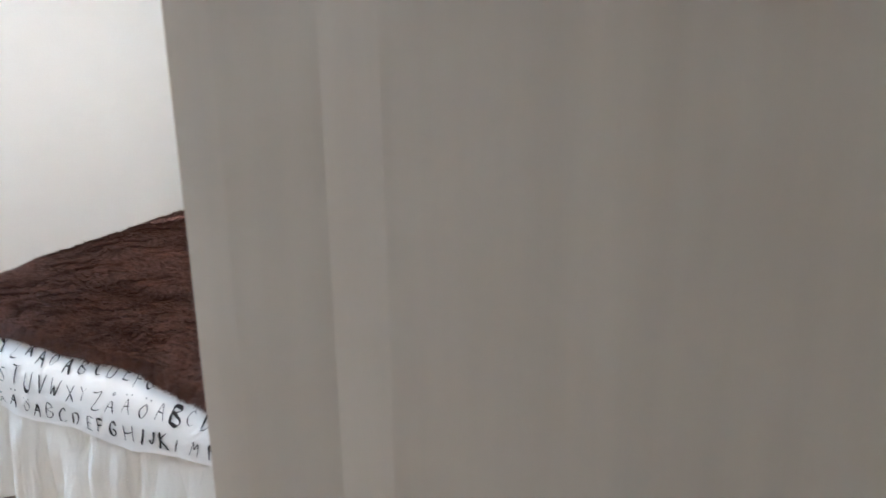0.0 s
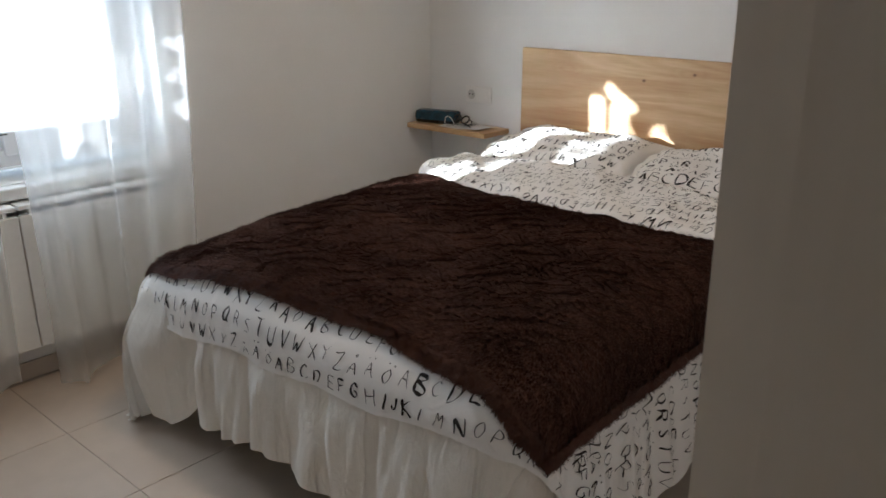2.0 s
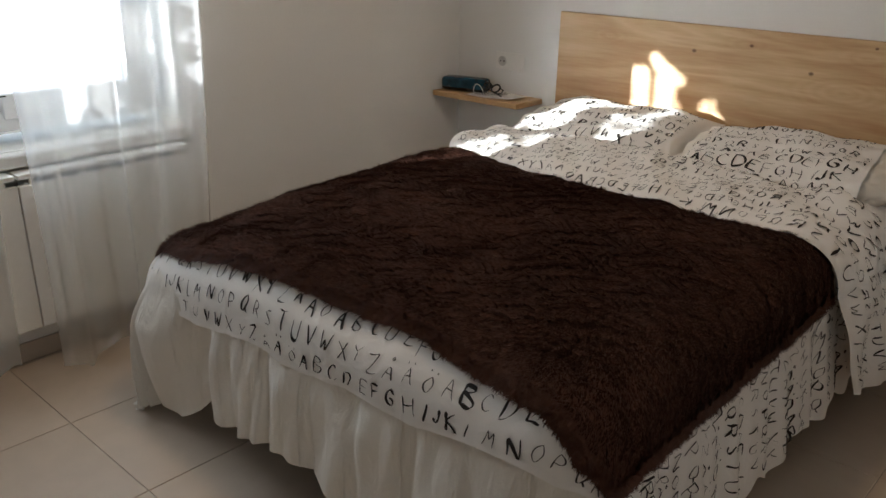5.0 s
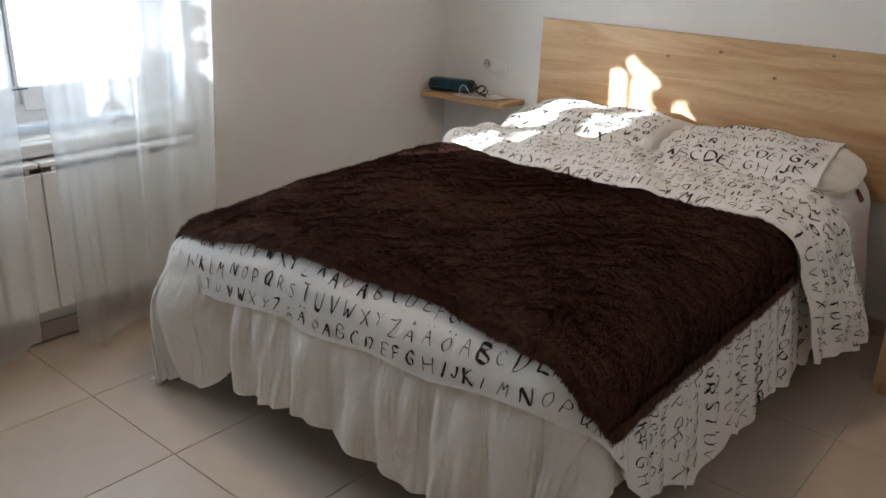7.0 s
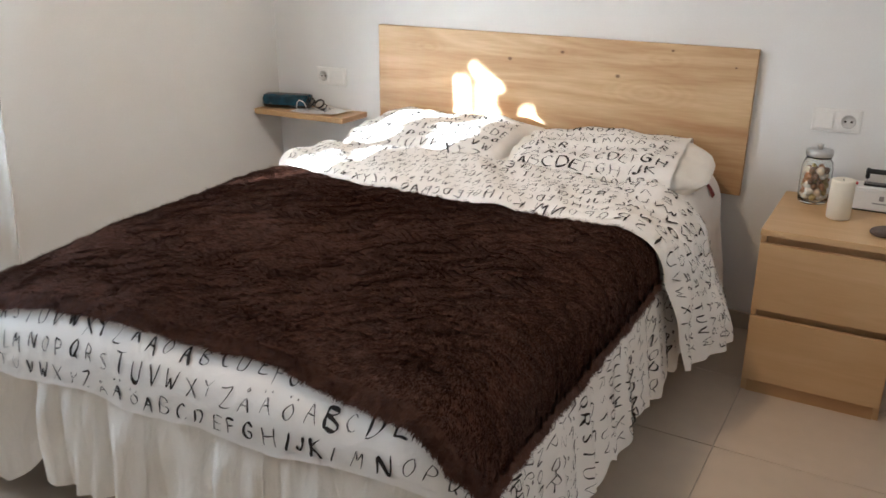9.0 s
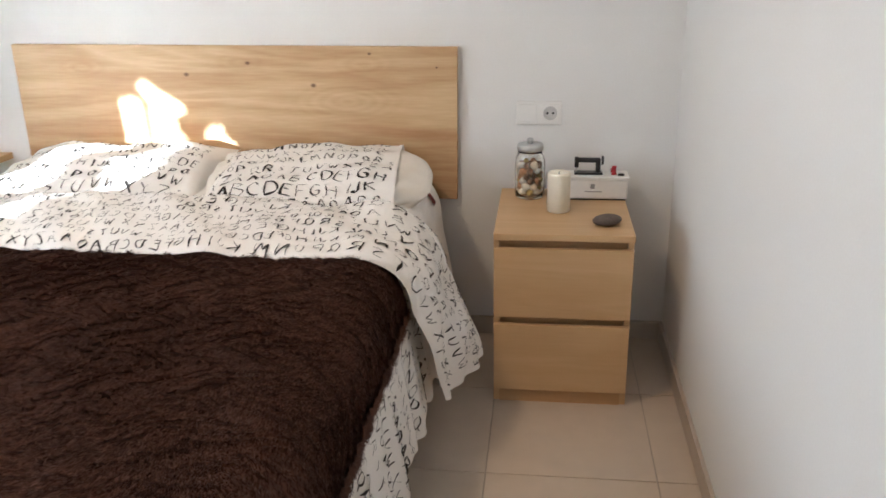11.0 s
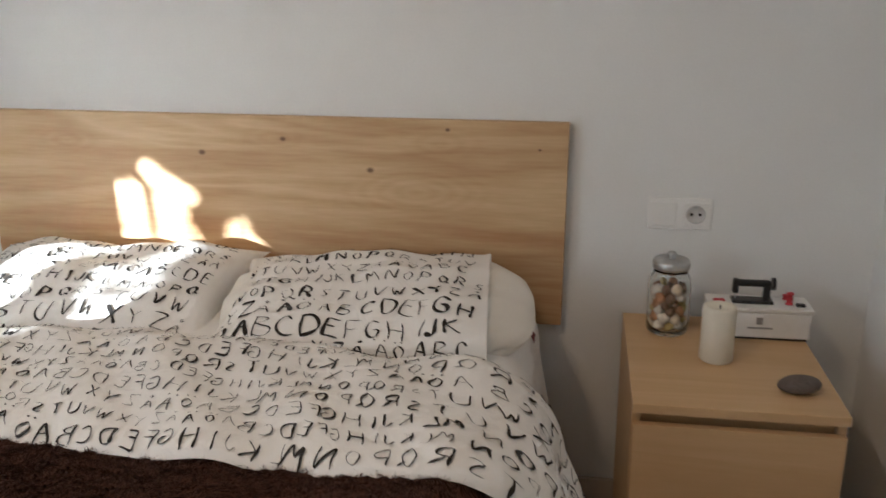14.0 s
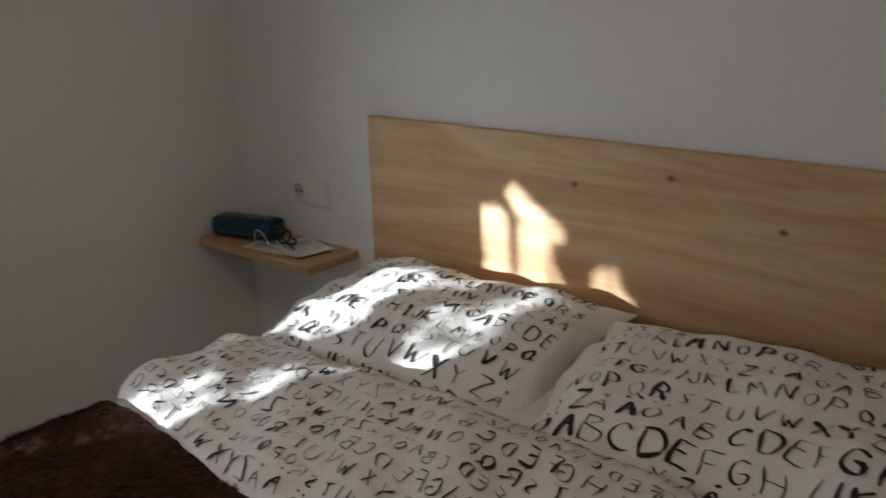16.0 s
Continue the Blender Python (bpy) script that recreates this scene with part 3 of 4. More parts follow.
# turned-down edge of the duvet, with a flap that hangs at the side
s = np.linspace(-2.115, -0.440, 260)
v = np.linspace(0, 1, 60)
S, V = np.meshgrid(s, v)


def turn_t(s, v):
    front = np.interp(s, (-2.2, -2.0, -1.9, -1.6, -1.3, -1.0, -0.8, -0.6, -0.45), (-0.84, -0.86, -0.87, -0.905, -0.94, -0.935, -0.90, -0.88, -0.85))
    return -0.515 + (front + 0.515) * v


def turned(s, v, lift=0.0):
    puff = 0.046 - 0.022 * v + 0.030 * np.sqrt(np.clip(1 - v ** 8, 0, 1)) + 0.006 * np.sin(s * 14 + v * 7) + 0.005 * np.sin(s * 31 - v * 11)
    puff = puff * (0.45 + 0.55 * np.clip(v / 0.22, 0, 1) ** 0.6)
    p = drape(s, turn_t(s, v), puff + lift, 0.27 + 0.20 * (1 - v), 0.012, 2.2, left=0.1)
    p[..., 0] += 0.032 * np.sin(np.pi * np.clip((np.asarray(s) + 0.84) / 0.42, 0, 1))
    return p


fold = new("turned_down_edge", grid_mesh("turned_down_edge", turned(S, V), SHEET))
fold.parent = duvet
letters("print", lambda u, v: turned(u, v / 0.42, 0.003), [((0.05 + 0.111 * k) * 0.42, "XEPZKSHBQ"[k], (1.0, 0.85, 1.1)[k % 3]) for k in range(9)], -2.09, -0.462, 0.037, 0.042, duvet, turn=np.pi, seed=7, pen=0.033,
        keep=lambda u, v: 0.015 < v < 0.412)

# fur throw
s = np.linspace(-2.50, -0.690, 260)
v = np.linspace(0, 1, 200)
S, V = np.meshgrid(s, v)


def throw_t(s, v):
    top = -0.87 + 0.0 * s
    foot = np.interp(s, (-2.5, -2.2, -2.07, -1.85, -1.6, -1.23, -1.0, -0.89, -0.8, -0.65), (-1.88, -1.935, -1.94, -1.93, -1.925, -1.91, -1.935, -1.945, -1.965, -1.92))
    return top + (foot - top) * v


def throw(s, v, lift=0.0):
    t = throw_t(s, v)
    rough = 0.002 * np.sin(s * 23 + t * 9) * np.sin(t * 27 - s * 6) + 0.002 * np.sin(s * 57 + 3 * np.sin(t * 31))
    rough = rough + 0.0022 * np.sin(s * 95 + 4 * np.sin(t * 40)) * np.sin(t * 118 + 4 * np.sin(s * 33))
    dent = -0.003 * np.exp(-((s + 1.43) / 0.035) ** 2 - ((t + 1.5) / 0.14) ** 2)
    return drape(s, t, 0.026 + lift + rough + dent, 0.14)


blanket = new("fur_throw", grid_mesh("fur_throw", throw(S, V), FUR))
tagged(blanket, "dark brown faux fur throw spread over the bed", "blanket")
rng = np.random.default_rng(5)
NF = 380000
fs, fv = rng.uniform(-2.42, -0.690, NF), rng.uniform(0, 1, NF)
edge = rng.uniform(0, 1, NF) < 0.10
fv = np.where(edge, 1 - 0.03 * rng.uniform(0, 1, NF), fv)
edge2 = rng.uniform(0, 1, NF) < 0.04
fs = np.where(edge2, -0.690 - 0.03 * rng.uniform(0, 1, NF), fs)
root = throw(fs, fv, -0.002)
eps = 0.004
du = throw(fs + eps, fv) - throw(fs - eps, fv)
dv = throw(fs, fv + eps) - throw(fs, fv - eps)
du /= np.linalg.norm(du, axis=1)[:, None]
dv /= np.linalg.norm(dv, axis=1)[:, None]
nn = np.cross(dv, du)
nn /= np.linalg.norm(nn, axis=1)[:, None]
nn *= np.sign(nn[:, 2:3] + 0.3)
ang = np.array([0.9 * noise.noise((a * 4, b * 3, 0.0)) + 0.45 * noise.noise((a * 17, b * 15, 4.0)) for a, b in zip(fs.tolist(), fv.tolist())]) + rng.normal(0, 0.25, NF)
ang = np.where(fv > 0.96, rng.normal(0, 0.4, NF), ang)
ang = np.where(fs > -0.712, np.pi / 2 + rng.normal(0, 0.7, NF), ang)
lie = np.cos(ang)[:, None] * dv + np.sin(ang)[:, None] * du
length = rng.uniform(0.010, 0.020, NF)[:, None]
worn = np.exp(-((fs + 1.43) / 0.04) ** 2 - ((throw_t(fs, fv) + 1.5) / 0.15) ** 2)
up = np.clip(rng.uniform(0.15, 0.62, NF) + 0.22 * worn + 0.22 * np.clip((fv - 0.75) / 0.2, 0, 1) * rng.uniform(0.3, 1, NF), 0, 0.92)[:, None]
tip = root + length * (lie * np.sqrt(1 - up ** 2) + nn * up)
wide = np.cross(lie, nn) * rng.uniform(0.0005, 0.0010, NF)[:, None]
mid = root + length * 0.55 * (lie * 0.75 + nn * np.maximum(up, 0.35))
V4 = np.stack([root - wide, root + wide, mid + wide * 0.8, tip, mid - wide * 0.8], 1).reshape(-1, 3)
base = np.arange(NF)[:, None] * 5
F = np.concatenate([base + [0, 1, 2], base + [0, 2, 4], base + [4, 2, 3]])
me = bpy.data.meshes.new("fur")
me.from_pydata(V4.tolist(), [], F.tolist())
me.materials.append(PILE)
pile = new("fur", me)
pile.parent = blanket
tagged(pile, "shaggy brown fur pile", kind="stuff")


# ---- pillows ----
def pillow_map(cx, cy, cz, hx, hy, hz, tilt, yaw=0.0, seed=0.0, plump=False):
    c, sn = np.cos(radians(tilt)), np.sin(radians(tilt))
    cyw, syw = np.cos(radians(yaw)), np.sin(radians(yaw))

    def at(u, v, side=1.0, lift=0.0):
        u, v = np.asarray(u, float), np.asarray(v, float)
        if plump:
            pin = 1 - 0.24 * np.abs(v) ** 3 * np.abs(u) ** 3
            piv = 1 - 0.24 * np.abs(u) ** 3 * np.abs(v) ** 3
        else:
            pin = 1 - 0.10 * (1 - np.abs(v) ** 2) * np.abs(u) ** 6
            piv = 1 - 0.13 * (1 - np.abs(u) ** 2) * np.abs(v) ** 6
        x, y = hx * u * pin, hy * v * piv
        fat = (np.clip(1 - np.abs(u) ** 3.2, 0, 1) * np.clip(1 - np.abs(v) ** 2.6, 0, 1)) ** 0.58
        crease = 0.006 * np.sin(u * 6 + v * 3 + seed) + 0.004 * np.sin(v * 11 - u * 4 + seed) + 0.003 * np.sin(u * 17 + seed * 2)
        z = side * (hz * fat + crease * np.clip(fat * 2, 0, 1)) + lift
        y2, z2 = y * c - z * sn, y * sn + z * c
        return np.stack([cx + x * cyw - y2 * syw, cy + x * syw + y2 * cyw, cz + z2], -1)
    return at


def pillow(at, name, u0, u1, material, label="", category="", group="", parent=None):
    u, v = np.linspace(u0, u1, 70), np.linspace(-1, 1, 50)
    U, W = np.meshgrid(u, v)
    top, bot = at(U, W, 1.0), at(U, W, -1.0)
    pts = np.concatenate([top, bot[::-1][1:]], 0)
    ob = new(name, grid_mesh(name, pts, material))
    if parent:
        ob.parent = parent
        return ob
    return tagged(ob, label, category, group)


for cx, yaw, sd, tilt, hx, u1, starts in ((-1.110, 5.0, 0.5, 9.5, 0.372, 0.64, "T\u00d6YNDSHX"), (-1.815, 2.0, 2.4, 10.5, 0.362, 1.0, "EOJARLBQ")):
    at = pillow_map(cx, -0.292, 0.640, hx, 0.235, 0.076, tilt, yaw, sd)
    right = cx > -1.5
    inner = pillow(pillow_map(cx - 0.022, -0.287, 0.638, hx - 0.010, 0.205, 0.071, tilt, yaw, sd, True), "pillow", -0.9, 1.0 if right else 0.9, TICKING,
                   "plump ivory pillow lying against the pine headboard", "pillow", "pillows at the headboard")
    case = pillow(at, "pillowcase", -1.0, u1, SHEET, parent=inner)
    case["label"] = "white pillowcase printed with black letters"
    if right:
        U = np.full(50, u1)
        W = np.linspace(-1, 1, 50)
        rim = new("hem", grid_mesh("hem", np.stack([at(U - 0.03, W, 1, 0.002), at(U + 0.004, W, 1, 0.002)]), SHEET))
        rim.parent = case
    letters("print", lambda u, v: at(u / hx, v / 0.235, 1, 0.0025), [(-0.222 + 0.056 * k, starts[k], (0.95, 1.12, 1.0, 0.9, 0.85, 0.85, 0.85, 0.8)[k]) for k in range(8)],
            0.05 - hx, (u1 if right else 0.93) * hx - 0.025, 0.044, 0.053, case, seed=11 + int(sd), pen=0.041, keep=lambda u, v: abs(v) < 0.226)

# ---- nightstand ----
ns = thing("nightstand", (-0.367, -0.252, 0), "birch veneer nightstand with two drawers by the wall", "nightstand")
NX0, NX1, NY0 = -0.2, 0.2, -0.235
part("top", box(bmesh.new(), NX0, NX1, NY0 - 0.005, 0.235, 0.53, 0.55, 0.0015), OAKV, ns)
for x0, x1 in ((NX0, NX0 + 0.018), (NX1 - 0.018, NX1)):
    part("side_panel", box(bmesh.new(), x0, x1, NY0 + 0.015, 0.235, 0, 0.53, 0.001), OAKV, ns)
part("back_panel", box(bmesh.new(), NX0 + 0.018, NX1 - 0.018, 0.225, 0.235, 0.03, 0.53), OAKV, ns)
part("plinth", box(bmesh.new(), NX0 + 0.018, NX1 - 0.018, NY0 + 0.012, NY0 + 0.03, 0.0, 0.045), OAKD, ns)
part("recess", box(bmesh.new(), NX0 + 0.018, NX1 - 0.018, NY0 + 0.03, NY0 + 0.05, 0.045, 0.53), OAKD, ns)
for z0, z1 in ((0.048, 0.265), (0.29, 0.505)):
    part("drawer", box(bmesh.new(), NX0 + 0.002, NX1 - 0.002, NY0 - 0.004, NY0 + 0.014, z0, z1, 0.0015), OAKV, ns)

# ---- things on the nightstand ----
TOP = 0.55
jar = thing("glass_jar", (-0.472, -0.125, TOP), "lidded glass jar full of seashells on the nightstand", "jar")
JG = glass("jar_glass", (0.95, 0.97, 0.96))
gl = lathe("jar", [(0.0, 0.003), (0.036, 0.003), (0.041, 0.008), (0.043, 0.03), (0.043, 0.105), (0.039, 0.122), (0.033, 0.132), (0.034, 0.138),
                   (0.031, 0.138), (0.030, 0.131), (0.036, 0.120), (0.040, 0.104), (0.040, 0.03), (0.038, 0.010), (0.0, 0.009)], JG, jar)
gl.visible_shadow = False
LID = surface("brushed_lid_metal", (0.55, 0.56, 0.56), 0.35, metal=0.9, grain=90, spread=0.1)
lid = lathe("lid", [(0.0, 0.139), (0.036, 0.139), (0.037, 0.142), (0.037, 0.152), (0.034, 0.157), (0.0, 0.158)], LID, jar, label="grey metal lid")
lathe("knob", [(0.0, 0.158), (0.008, 0.158), (0.007, 0.163), (0.010, 0.168), (0.006, 0.173), (0.0, 0.174)], LID, jar)
jar.scale = (1.14, 1.14, 1.14)
SHELLS = [surface("shell_%s" % n, c, 0.5, grain=70, spread=0.35, stain=30) for n, c in
          (("cream", (0.62, 0.52, 0.40)), ("orange", (0.50, 0.25, 0.12)), ("brown", (0.22, 0.13, 0.08)), ("white", (0.72, 0.68, 0.62)), ("yellow", (0.52, 0.40, 0.15)))]


def shell(r, m, seed):
    rng = np.random.default_rng(seed)
    a, b = np.linspace(0, np.pi, 9), np.linspace(0, 2 * np.pi, 16, endpoint=False)
    B, A = np.meshgrid(b, a)
    rad = r * (1 + 0.12 * np.cos(B * 8)) * np.array([1.0])
    k = rng.uniform(0.55, 0.9)
    pts = np.stack([rad * np.sin(A) * np.cos(B) * (1 - 0.35 * np.cos(A)), rad * k * np.sin(A) * np.sin(B), rad * 0.9 * np.cos(A)], -1)
    return grid_mesh("shell", pts, m, closed_u=True)


rng = np.random.default_rng(9)
spots = []
for layer in range(6):
    for k in range(9):
        a = k * 2 * np.pi / 8 + layer * 0.4
        r = 0.026 if k < 8 else 0.0
        spots.append((r * np.cos(a), r * np.sin(a), 0.021 + layer * 0.0155 + rng.uniform(-0.003, 0.003)))
for i, (x, y, z) in enumerate(spots):
    o = new("shell", shell(rng.uniform(0.0085, 0.0125), SHELLS[rng.integers(0, 5)], i))
    o.parent = jar
    o.location, o.rotation_euler = (x, y, z), rng.uniform(0, 6, 3)

WAX = surface("ivory_candle_wax", (0.80, 0.76, 0.64), 0.5, grain=30, spread=0.04, bump=0.05)
candle = thing("candle", (-0.381, -0.262, TOP), "thick ivory pillar candle standing on the nightstand", "candle")
lathe("wax", [(0.0, 0.0), (0.030, 0.0), (0.0335, 0.003), (0.0335, 0.108), (0.032, 0.115), (0.028, 0.117), (0.022, 0.112), (0.0, 0.110)], WAX, candle)
lathe("wick", [(0.0012, 0.109), (0.0012, 0.117), (0.0, 0.118)], DARK, candle, steps=8)

candle.scale = (1.05, 1.05, 1.06)
WHITEBOX = surface("white_painted_tin", (0.80, 0.79, 0.76), 0.4, grain=60, spread=0.04, bump=0.03)
BLACK = surface("black_enamel", (0.012, 0.012, 0.013), 0.3, grain=60, spread=0.2, bump=0.0)
SREEL = surface("red_thread", (0.45, 0.03, 0.04), 0.7, grain=200, spread=0.2)
EMBLEM = surface("grey_emblem_print", (0.28, 0.27, 0.26), 0.6, bump=0.0)
mb = thing("music_box", (-0.272, -0.105, TOP), "white box with a small black sewing machine on its lid", "music box")
bm = bmesh.new()
box(bm, -0.098, 0.098, -0.036, 0.036, 0.004, 0.060, 0.003)
part("body", bm, WHITEBOX, mb)
part("base", box(bmesh.new(), -0.094, 0.094, -0.034, 0.034, 0.0, 0.004), DARK, mb)
part("lid", box(bmesh.new(), -0.101, 0.101, -0.039, 0.039, 0.060, 0.069, 0.002), WHITEBOX, mb)
part("emblem", box(bmesh.new(), -0.006, 0.006, -0.0375, -0.0355, 0.034, 0.048, 0.0005), EMBLEM, mb, "small black emblem")
part("lettering", box(bmesh.new(), -0.022, 0.026, -0.0372, -0.0355, 0.024, 0.0275), surface("grey_print", (0.35, 0.35, 0.34), 0.7), mb, "faint grey lettering")
sm = new("sewing_machine")
sm.parent, sm.location = mb, (-0.012, 0.0, 0.069)
bm = bmesh.new()
box(bm, -0.040, 0.040, -0.016, 0.016, 0.0, 0.006, 0.0015)
mach = part("machine_bed", bm, BLACK, mb)
mach.location = sm.location
bm = bmesh.new()
box(bm, 0.020, 0.034, -0.008, 0.008, 0.005, 0.045, 0.004)
box(bm, -0.034, 0.034, -0.007, 0.007, 0.033, 0.047, 0.005)
box(bm, -0.040, -0.028, -0.008, 0.008, 0.018, 0.049, 0.004)
arm = part("machine_arm", bm, BLACK, mb)
arm.location = sm.location
bm = bmesh.new()
bmesh.ops.create_cone(bm, cap_ends=True, segments=24, radius1=0.013, radius2=0.013, depth=0.006, matrix=pose(0.039, 0, 0.040, 0, 90, 0))
o = part("hand_wheel", bm, BLACK, mb, smooth=False)
o.location = sm.location
bm = bmesh.new()
bmesh.ops.create_cone(bm, cap_ends=True, segments=8, radius1=0.0015, radius2=0.0015, depth=0.018, matrix=pose(-0.034, 0, 0.012))
o = part("needle_bar", bm, LID, mb)
o.location = sm.location
bpy.data.objects.remove(sm)
for x, y, z0, r, h in ((0.060, -0.006, 0.069, 0.0075, 0.024), (0.058, 0.022, 0.069, 0.006, 0.010)):
    lathe("thread_spool", [(0.0, 0), (r, 0), (r, 0.002), (r * 0.8, 0.003), (r * 0.8, h - 0.003), (r, h - 0.002), (r, h), (0.0, h)], SREEL, mb, (x, y, z0), 16, "red thread spool")
part("pin_cushion", box(bmesh.new(), -0.090, -0.066, -0.020, -0.004, 0.069, 0.076, 0.003), SREEL, mb, "small red cushion")
part("flat_iron", box(bmesh.new(), 0.070, 0.088, -0.024, -0.012, 0.069, 0.075, 0.002), BLACK, mb)

mb.scale = (1.12, 1.1, 1.12)
PEB = surface("grey_brown_stone", (0.13, 0.105, 0.09), 0.8, grain=160, spread=0.3, stain=20, bump=0.3)
a, b = np.linspace(0, np.pi, 16), np.linspace(0, 2 * np.pi, 28, endpoint=False)
B, A = np.meshgrid(b, a)
pts = np.stack([0.042 * np.sin(A) * np.cos(B) * (1 + 0.06 * np.sin(B * 2)), 0.027 * np.sin(A) * np.sin(B) * (1 + 0.08 * np.cos(B)), 0.0175 * (np.cos(A) + 0.12 * np.sin(A) * np.cos(B))], -1)
stone = new("pebble", grid_mesh("pebble", pts, PEB, closed_u=True))
stone.location = (-0.242, -0.398, TOP + 0.0172)
tagged(stone, "smooth grey brown pebble lying on the nightstand", "pebble")


# ---- sockets ----
# grey puts the shade of the recess into the white cup's colour
CUP = surface("shaded_socket_cup", (0.60, 0.59, 0.57), 0.4)


def socket_plate(x0, x1, z0, z1, hole_first, label):
    th = thing("wall_socket", ((x0 + x1) / 2, 0, (z0 + z1) / 2), label, "socket", "double wall sockets")
    hw, hh = (x1 - x0) / 2, (z1 - z0) / 2
    part("plate", box(bmesh.new(), -hw, hw, -0.007, 0.0, -hh, hh, 0.003), PLATE, th)
    for sgn in (-1, 1):
        cx = sgn * hw / 2
        if (sgn < 0) == hole_first:
            bm = bmesh.new()
            box(bm, cx - 0.029, cx + 0.029, -0.010, -0.007, -0.029, 0.029, 0.0015)
            part("insert", bm, PLATE, th)
            cup = lathe("cup", [(0.0225, 0.0), (0.0225, 0.002), (0.0200, 0.002), (0.0195, 0.0006), (0.0, 0.0006)], CUP, th, steps=28)
            cup.rotation_euler, cup.location = (radians(90), 0, 0), (cx, -0.0100, 0)
            # flat dark discs stand for the shade inside the pin holes
            for dx in (-0.0095, 0.0095):
                hole = lathe("hole", [(0.0038, 0), (0.0038, 0.0006), (0.0, 0.0006)], DARK, th, steps=10)
                hole.rotation_euler, hole.location = (radians(90), 0, 0), (cx + dx, -0.0106, 0)
            for dz in (-0.0175, 0.0175):
                part("earth_clip", box(bmesh.new(), cx - 0.002, cx + 0.002, -0.0125, -0.0095, dz - 0.0022, dz + 0.0022), LID, th)
        else:
            part("rocker", box(bmesh.new(), cx - 0.029, cx + 0.029, -0.0105, -0.007, -0.029, 0.029, 0.002), PLATE, th)
    return th


socket_plate(-0.522, -0.374, 0.765, 0.843, False, "white double wall plate with socket above the nightstand")
socket_plate(-2.605, -2.445, 0.760, 0.838, True, "white double wall plate with socket above the shelf")

# ---- wall shelf and its things ----
sh = thing("wall_shelf", (-2.59, 0, 0.655), "small floating wooden wall shelf beside the headboard", "shelf")
part("board", box(bmesh.new(), -0.245, 0.25, -0.185, 0.0, -0.023, 0.0, 0.002), OAKV, sh)
BLUE = surface("blue_green_sleeve", (0.008, 0.050, 0.085), 0.25, grain=30, spread=0.8, stain=11)
sc = thing("spectacle_case", (-2.712, -0.092, 0.655), "shiny black and blue-green spectacle case on the shelf", "case")
ang = np.linspace(0, 2 * np.pi, 28, endpoint=False)
xs = np.array([-0.102, -0.100, -0.092, -0.06, 0.0, 0.06, 0.092, 0.100, 0.102])
rr = np.array([0.05, 0.86, 0.97, 1, 1, 1, 0.97, 0.86, 0.05])


def tube(name, lo, hi, m, parent, grow=1.0):
    q = ang[(ang >= lo) & (ang <= hi)]
    pts = np.array([[(x, 0.031 * r * grow * np.sign(np.cos(a)) * abs(np.cos(a)) ** 0.6, 0.026 + 0.0255 * r * grow * np.sign(np.sin(a)) * abs(np.sin(a)) ** 0.6) for a in q] for x, r in zip(xs, rr)])
    ob = new(name, grid_mesh(name, pts, m, closed_u=hi > 6.2))
    ob.parent = parent
    return ob


tube("body", 0, 6.29, BLACK, sc)
tube("flap", 0.2, 3.4, BLUE, sc, 1.03)
sc.rotation_euler, sc.scale = (0, 0, radians(14)), (1.08, 1.35, 1.25)

gs = thing("spectacles", (-2.585, -0.085, 0.655), "thin black framed spectacles lying folded on the shelf", "glasses")


def wire(name, pts, r, m, parent, cyclic=False):
    cu = bpy.data.curves.new(name, "CURVE")
    cu.dimensions, cu.bevel_depth, cu.bevel_resolution = "3D", r, 2
    sp = cu.splines.new("POLY")
    sp.points.add(len(pts) - 1)
    for p, q in zip(sp.points, pts):
        p.co = (*q, 1)
    sp.use_cyclic_u = cyclic
    tmp = bpy.data.objects.new(name, cu)
    me = bpy.data.meshes.new_from_object(tmp)
    bpy.data.objects.remove(tmp)
    bpy.data.curves.remove(cu)
    me.materials.append(m)
    ob = new(name, me)
    ob.parent = parent
    return ob


for cx in (-0.028, 0.028):
    wire("rim", [(cx + 0.023 * np.cos(a), -0.012, 0.022 + 0.017 * np.sin(a)) for a in np.linspace(0, 2 * np.pi, 24, endpoint=False)], 0.0034, BLACK, gs, True)
wire("bridge", [(-0.006, -0.012, 0.026), (0, -0.014, 0.029), (0.006, -0.012, 0.026)], 0.0030, BLACK, gs)
wire("temple", [(-0.052, -0.012, 0.027), (-0.054, 0.0, 0.027), (-0.03, 0.012, 0.02), (0.03, 0.016, 0.010), (0.055, 0.014, 0.003)], 0.0024, BLACK, gs)
wire("temple", [(0.052, -0.012, 0.027), (0.054, 0.004, 0.027), (0.03, 0.022, 0.02), (-0.03, 0.026, 0.010), (-0.055, 0.022, 0.003)], 0.0024, BLACK, gs)
gs.location, gs.rotation_euler, gs.scale = (-2.545, -0.115, 0.6650), (radians(-38), 0, radians(-12)), (1.15, 1.15, 1.15)
cable = thing("cable", (-2.60, -0.13, 0.6572), "thin white cable looped on the wall shelf", "cable")
wire("loop", [(0.030 * np.cos(a), -0.012 * np.sin(a) * (a < np.pi), max(0.0, 0.048 * np.sin(a))) for a in np.linspace(-0.15, np.pi + 0.15, 24)], 0.0018, PLATE, cable)
wire("tail", [(0.030, 0.0, 0.0), (0.045, 0.015, 0.0), (0.05, 0.04, 0.0), (0.03, 0.07, 0.0)], 0.0018, PLATE, cable)
PAPER = surface("white_paper", (0.82, 0.82, 0.80), 0.8, grain=200, spread=0.02, bump=0.02)
PRINTG = surface("grey_text_ink", (0.25, 0.25, 0.26), 0.8)
